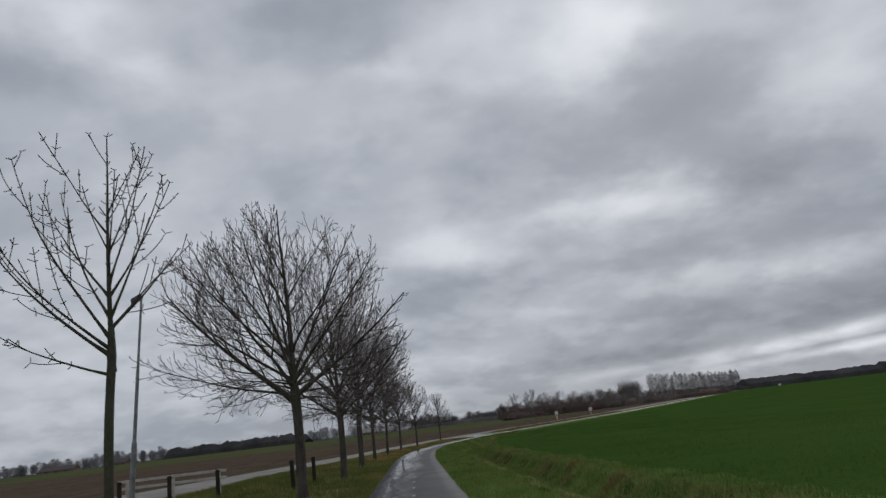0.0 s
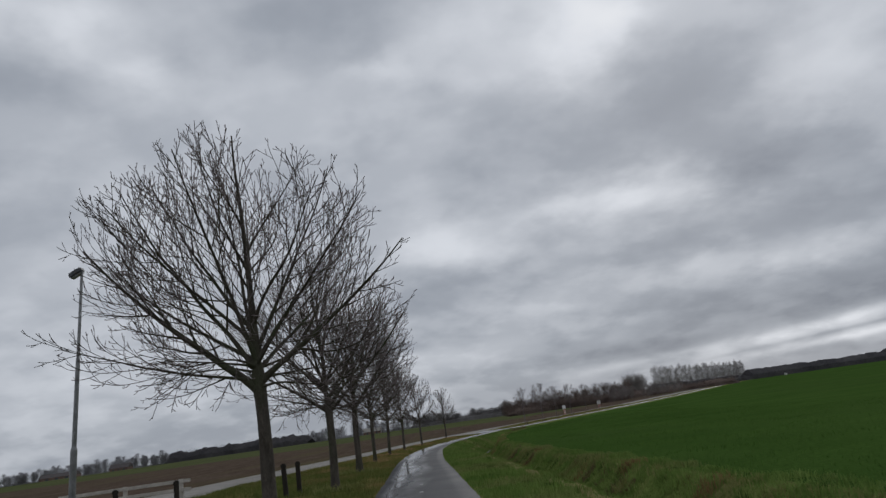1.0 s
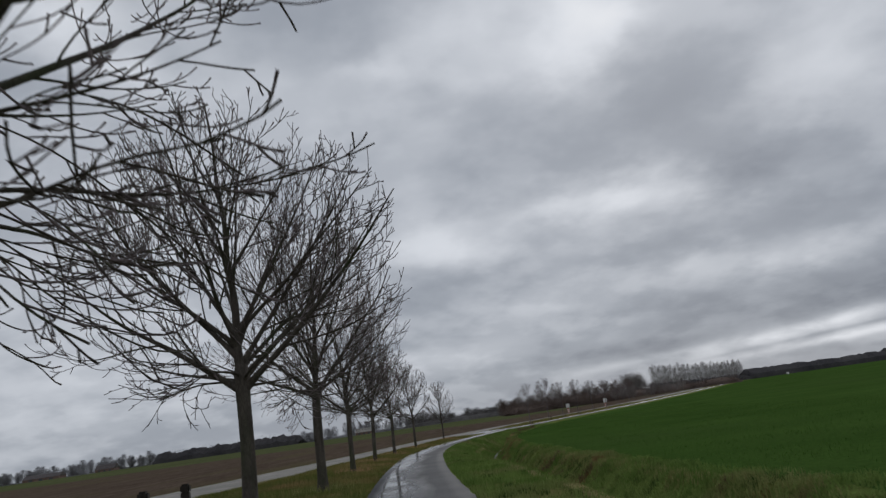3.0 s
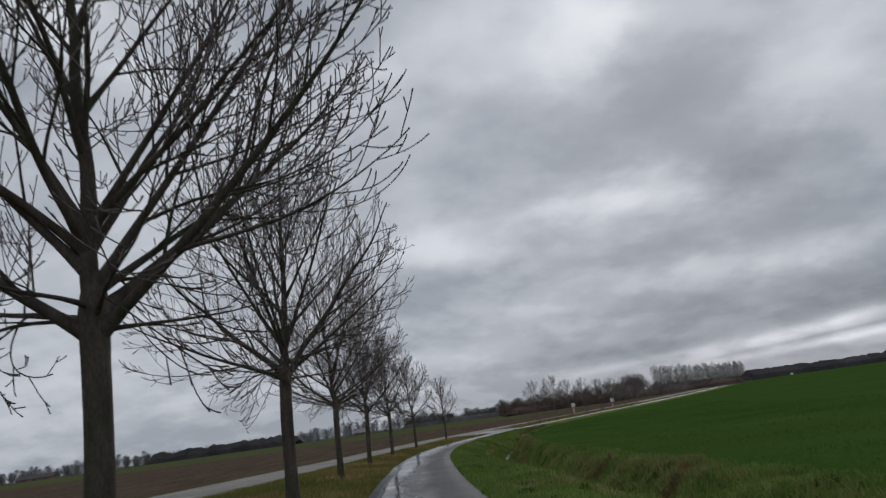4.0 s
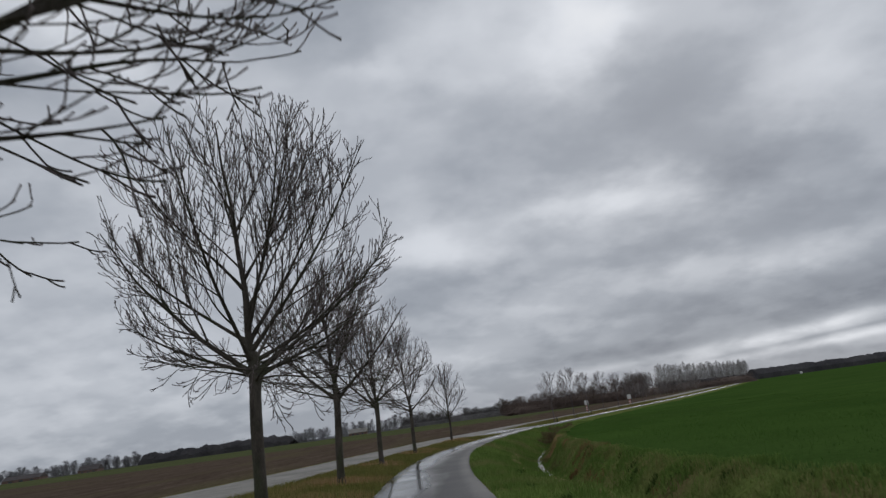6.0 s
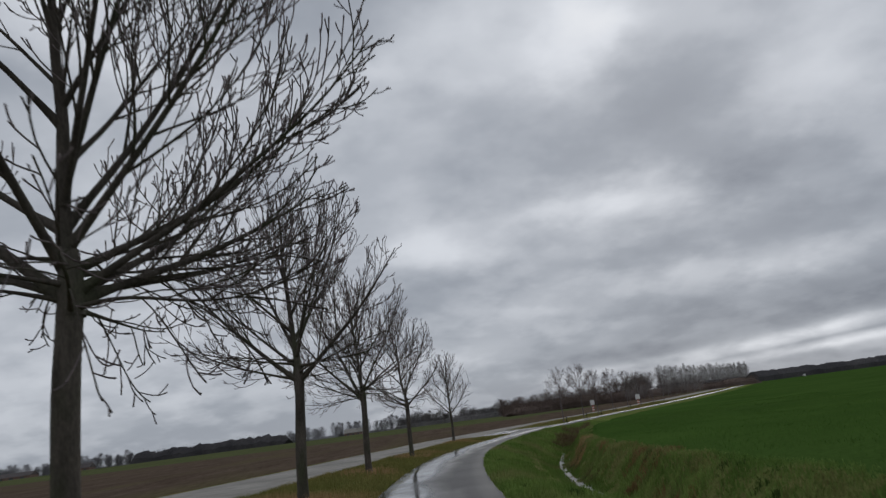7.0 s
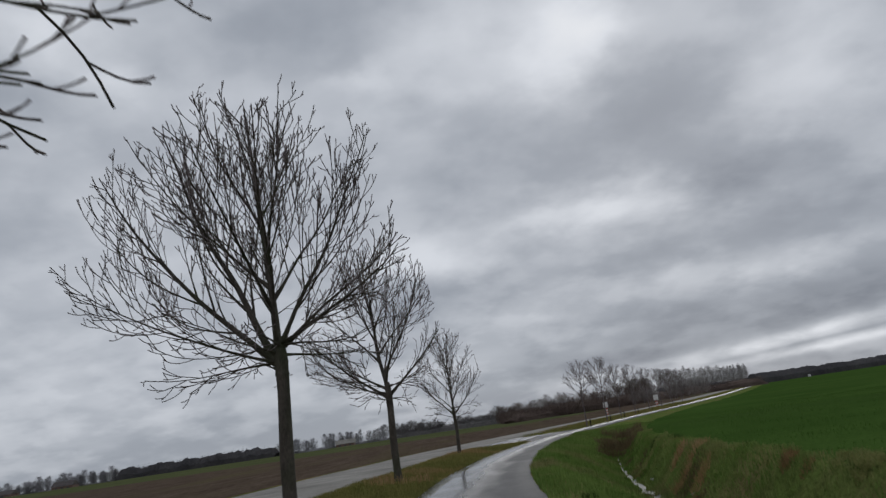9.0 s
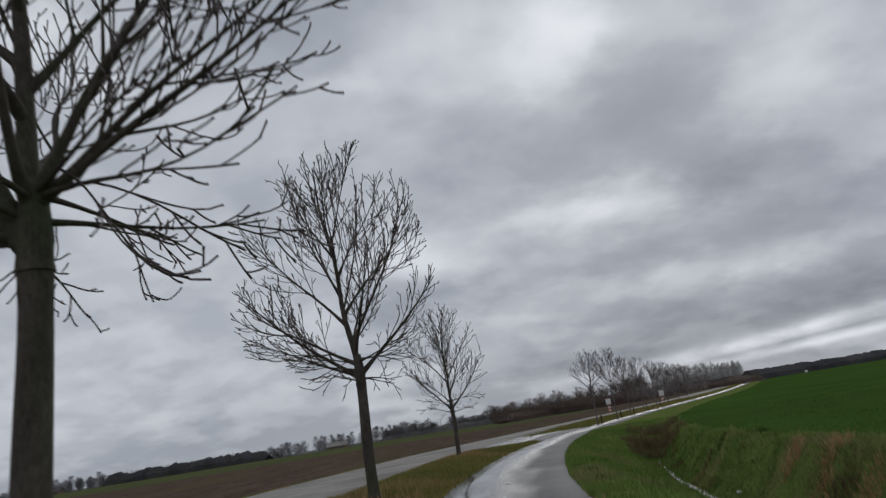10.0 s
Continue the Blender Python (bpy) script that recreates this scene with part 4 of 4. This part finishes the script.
road_sign(19.5, 160.7, -0.25)
road_sign(26.6, 160.2, -0.25)


def stake(x, y):
    root = new("tree_stake")
    root.location = (x, y, land(x, y))
    tagged(root, "low dark wooden stake beside a young tree", "post", "stakes along the path")
    bm = bmesh.new()
    turned(bm, [(-0.2, 0.045), (0.42, 0.042)], 10)
    part("shaft", bm, M_WOODPOST, root)
    bm = bmesh.new()
    turned(bm, [(0.42, 0.046), (0.52, 0.046), (0.56, 0.03)], 10)
    part("cap", bm, M_WOODPOST, root)


for x, y, *_ in BEYOND[:5]:
    stake(x + 0.25, y - 0.3)


def farmhouse(x, y, wide, deep, wall, ridge, label, roof=M_ROOF):
    root = new("farm_building")
    root.location = (x, y, float(rise(y)) - 0.3)
    tagged(root, label, "farm building", "far farm buildings")
    bm = bmesh.new()
    prism(bm, 0, 0, 0, wall, wide, deep)
    part("wall", bm, M_WALL, root)
    bm = bmesh.new()
    o = 0.4
    a = [bm.verts.new(p) for p in ((-wide / 2 - o, -deep / 2 - o, wall), (wide / 2 + o, -deep / 2 - o, wall), (wide / 2 + o, deep / 2 + o, wall), (-wide / 2 - o, deep / 2 + o, wall), (-wide / 2 - o, 0, ridge), (wide / 2 + o, 0, ridge))]
    for f in ((0, 1, 5, 4), (2, 3, 4, 5), (1, 2, 5), (3, 0, 4), (3, 2, 1, 0)):
        bm.faces.new([a[i] for i in f])
    part("roof", bm, roof, root)
    for k in range(3):
        bm = bmesh.new()
        prism(bm, wide * (k - 1) * 0.28, -deep / 2 - 0.03, wall * 0.25, wall * 0.8, wide * 0.10, 0.08)
        part("window", bm, M_LAMPHEAD, root)


farmhouse(-300, 560, 26, 10, 2.6, 5.2, "long low brick barn with dark roof beyond the fields")
farmhouse(-262, 575, 14, 9, 2.8, 6.0, "brick farmhouse with dark tiled roof")
farmhouse(105, 432, 8, 6, 2.4, 4.4, "small pale-roofed shed at the far hedge", M_WHITE)
farmhouse(-70, 560, 12, 8, 2.6, 5.4, "pale farmhouse among far trees", M_CONCRETE)


def bale(x, y):
    root = new("wrapped_bale")
    root.location = (x, y, float(rise(y)))
    tagged(root, "white wrapped bale at the far field edge", "bale")
    bm = bmesh.new()
    turned(bm, [(0.0, 0.55), (0.06, 0.66), (0.95, 0.66), (1.04, 0.56), (1.06, 0.3)], 18)
    part("wrap", bm, M_WHITE, root)


bale(170, 408)

# ---- small growth ----
ARNG = np.random.default_rng(5)


def blades(name, xy, tall, wide, mat, label, category="grass", parent=None, lean=0.5):
    """Each blade is two bent triangles from the ground."""
    z = np.array([land(float(a), float(b)) for a, b in xy])
    level = np.array([water_top(b) + 0.1 if 56 < b < 80 and noise.noise(Vector((b * 1.1, 2.0, 0.0))) > -0.08 and abs(a - float(lane(b)) - 3.92) < 0.09 else -9.0 for a, b in xy])
    dry = z > level  # nothing grows out of the water
    xy, z, tall, wide = xy[dry], z[dry], tall[dry], wide[dry]
    n = len(xy)
    az, tip = ARNG.uniform(0, 2 * np.pi, n), ARNG.uniform(0, 2 * np.pi, n)
    base = np.column_stack([xy, z - 0.01])
    side = np.column_stack([np.cos(az), np.sin(az), 0 * az]) * (wide / 2)[:, None]
    bend = np.column_stack([np.cos(tip), np.sin(tip), 0 * tip]) * (tall * ARNG.uniform(0.1, lean, n))[:, None]
    up = np.column_stack([0 * z, 0 * z, tall])
    v = np.stack([base - side, base + side, base + up * 0.6 + bend * 0.35 + side * 0.6, base + up * 0.6 + bend * 0.35 - side * 0.6, base + up + bend], 1).reshape(-1, 3)
    k = 5 * np.arange(n)
    f = [(int(a), int(a) + 1, int(a) + 2, int(a) + 3) for a in k] + [(int(a) + 3, int(a) + 2, int(a) + 4) for a in k]
    ob = mesh_object(name, v.tolist(), f, mat, parent)
    if not parent:
        tagged(ob, label, category, kind="stuff")
    return ob


def lumpy(x, y, size, seed):
    return np.array([0.5 + 0.5 * noise.noise(Vector((a / size, b / size, seed))) for a, b in zip(x, y)])


def strip_points(n, y0, y1, left, right, keep_size, seed, power=1.0):
    """Scattered points between two lines along the lane, thinner where the clumps leave gaps."""
    y = y0 + (y1 - y0) * ARNG.uniform(0, 1, n) ** power
    a, b = left(y), right(y)
    x = a + (b - a) * ARNG.uniform(0, 1, n)
    k = lumpy(x, y, keep_size, seed)
    keep = k + ARNG.uniform(-0.25, 0.25, n) > 0.38
    return np.column_stack([x, y])[keep], k[keep]


for low, high, count, mat in ((6, 46, 46000, M_BLADE), (40, 96, 50000, M_OLIVE)):
    p, k = strip_points(count, low, high, lambda y: np.maximum(road_near(y) + 0.1, lane(y) - 9), lambda y: lane(y) - LANE_HALF - 0.03, 0.9, 1.0)
    blades("verge_grass", p, 0.06 + 0.16 * k * ARNG.uniform(0.5, 1.2, len(p)), 0.012 + 0.01 * k, mat,
           "green winter grass on the verge" if low < 20 else "yellowish olive winter grass on the verge")
p, k = strip_points(12000, 110.5, 175, lambda y: road_near(y) + 0.1, lambda y: lane(y) - LANE_HALF - 0.05, 0.9, 2.0)
blades("verge_grass", p, 0.10 + 0.15 * k, 0.03 + 0 * k, M_OLIVE, "rough grass between road and cycle path")
p, k = strip_points(90000, 6, 100, lambda y: lane(y) + LANE_HALF + 0.03, lambda y: lane(y) + 3.85, 0.8, 3.0)
blades("bank_grass", p, 0.05 + 0.17 * k * ARNG.uniform(0.5, 1.2, len(p)), 0.012 + 0.012 * k, M_BANKBLADE, "green grass on the ditch bank")
p, k = strip_points(70000, 6, 100, lambda y: lane(y) + 3.9, lambda y: lane(y) + 5.4, 0.6, 4.0)
blades("ditch_grass", p, 0.05 + 0.13 * k * ARNG.uniform(0.5, 1.2, len(p)), 0.013 + 0.012 * k, M_BANKBLADE, "rank green grass on the far ditch bank")
p, k = strip_points(24000, 6, 72, lambda y: lane(y) + 2.72, lambda y: lane(y) + 3.02, 1.4, 6.0)
blades("dry_grass", p, 0.05 + 0.07 * k, 0.014 + 0.010 * k, M_LIP, "pale worn grass along the lip of the ditch")
p, k = strip_points(7000, 6, 90, lambda y: lane(y) + 4.45 + 0.4 * np.clip((y - 40) / 20, 0, 1), lambda y: lane(y) + 4.8 + 0.45 * np.clip((y - 40) / 20, 0, 1), 1.1, 7.0)
blades("dry_grass", p, 0.05 + 0.10 * k, 0.012 + 0.008 * k, M_DRY, "pale dry grass along the field edge")
p, k = strip_points(80000, 4, 105, lambda y: lane(y) + 5.5, lambda y: lane(y) + 22, 2.0, 5.0)
blades("wheat_crop", p, 0.035 + 0.05 * k, 0.010 + 0.007 * k, M_CROPBLADE, "short green winter wheat leaves", "crop")


def tuft(x, y, count, spread, tall, mat, label, name="grass_tuft"):
    r = spread * np.sqrt(ARNG.uniform(0, 1, count))
    a = ARNG.uniform(0, 2 * np.pi, count)
    root = new(name)
    tagged(root, label, "grass tuft", kind="stuff")
    blades("blade_mass", np.column_stack([x + r * np.cos(a), y + r * np.sin(a)]), tall * ARNG.uniform(0.5, 1.0, count), ARNG.uniform(0.010, 0.022, count), mat, "", parent=root, lean=0.6)


for x, y, *_ in ROW:
    tuft(x, y, 280, 0.85, 0.26, M_STRAW if y > 40 else M_DRY, "pale dead grass round the tree foot")
for k in range(9):
    y = random.uniform(57, 67)
    tuft(float(lane(y)) + random.uniform(4.5, 5.1), y, random.randint(80, 220), random.uniform(0.15, 0.4), random.uniform(0.13, 0.24),
         random.choice((M_DRY, M_STALK)), "pale and brown dead stalks at the field edge")
# dead stalks stand in patches on the far bank, between stretches that are all green
for at, count in ((17.3, 2), (21.8, 4), (24.7, 2), (34.9, 3), (38.3, 4), (40.5, 5), (57.0, 2), (58.5, 3), (70.8, 4), (78.0, 2)):
    for k in range(count):
        y = at + random.uniform(-0.7, 0.7)
        tuft(float(lane(y)) + random.uniform(4.0, 4.8), y, random.randint(70, 200), random.uniform(0.15, 0.4), random.uniform(0.14, 0.26),
             random.choice((M_REED, M_DRY, M_STALK)), "brown dead stalks on the ditch bank")
for y, u in ((71.2, 5.0), (71.0, 4.5), (69.6, 4.6), (72.6, 4.8)):
    tuft(float(lane(y)) + u, y, 170, 0.28, 0.24, M_STRAW, "orange brown dead stalks at the field edge")
# uneven tussocks along the edge of the field, some pale, some dark
for k in range(130):
    y = 9 + 78 * k / 130 + random.uniform(-0.3, 0.3)
    tuft(float(lane(y)) + random.uniform(4.45, 5.0) + 0.4 * float(np.clip((y - 40) / 20, 0, 1)), y, random.randint(50, 110), random.uniform(0.12, 0.30), random.uniform(0.07, 0.17),
         random.choice((M_DRY, M_DRY, M_BANKBLADE, M_WEED, M_BLADE)), "grass tussock along the edge of the wheat", "tussock")
for k in range(90):
    y = random.uniform(10, 86)
    tuft(float(lane(y)) + random.uniform(3.9, 4.6), y, random.randint(50, 100), random.uniform(0.12, 0.32), random.uniform(0.08, 0.16), random.choice((M_WEED, M_STALK, M_BANKBLADE, M_REED)),
         "mottled rank grass on the ditch bank", "tussock")
for k in range(44):
    y = random.uniform(9, 80)
    tuft(float(lane(y)) + random.uniform(1.35, 2.7), y, random.randint(50, 120), random.uniform(0.08, 0.22), random.uniform(0.08, 0.15), M_WEED,
         "dark green weeds in the bank grass", "weed_clump")
for k in range(20):
    y = random.uniform(85.5, 92)
    tuft(float(lane(y)) + random.uniform(3.2, 4.8), y, 170, 0.4, random.uniform(0.25, 0.6), M_REED, "brown dead reeds at the ditch end", "reed_clump")

# ---- dashed middle line ----
def dash_mesh():
    bm = bmesh.new()
    prism(bm, 0, 0, -0.004, 0.004, 0.085, 0.34, 0.0)
    me = bpy.data.meshes.new("lane_mark")
    bm.to_mesh(me)
    bm.free()
    me.materials.append(M_PAINT)
    return me


MARK = dash_mesh()
for k in range(36):
    y = 2.45 + 2.54 * k
    if y > 26 and k % 4 in (1, 2):
        continue
    ob = new("lane_mark", MARK)
    ob.parent = cycle_path
    slope = float(lane(y + 0.5) - lane(y - 0.5))
    ob.matrix_basis = Matrix.Translation((float(lane(y)), y, float(rise(y)) + 0.045)) @ Matrix.Rotation(-math.atan(slope), 4, "Z")


# ---- litter ----
def scrap(x, y, size, seed):
    """A crumpled scrap of plastic."""
    rng = random.Random(seed)
    bm = bmesh.new()
    bmesh.ops.create_icosphere(bm, subdivisions=2, radius=size)
    for v in bm.verts:
        v.co = Vector((v.co.x * 1.3, v.co.y, v.co.z * 0.6)) * rng.uniform(0.65, 1.2)
    me = bpy.data.meshes.new("litter")
    bm.to_mesh(me)
    bm.free()
    me.materials.append(M_WHITE)
    ob = new("litter", me)
    ob.location = (x, y, land(x, y) + size * 0.4)
    tagged(ob, "small crumpled white plastic scrap lying in the ditch grass", "litter", "litter in the ditch")


scrap(2.05, 74.8, 0.05, 1)
scrap(1.53, 69.7, 0.05, 2)
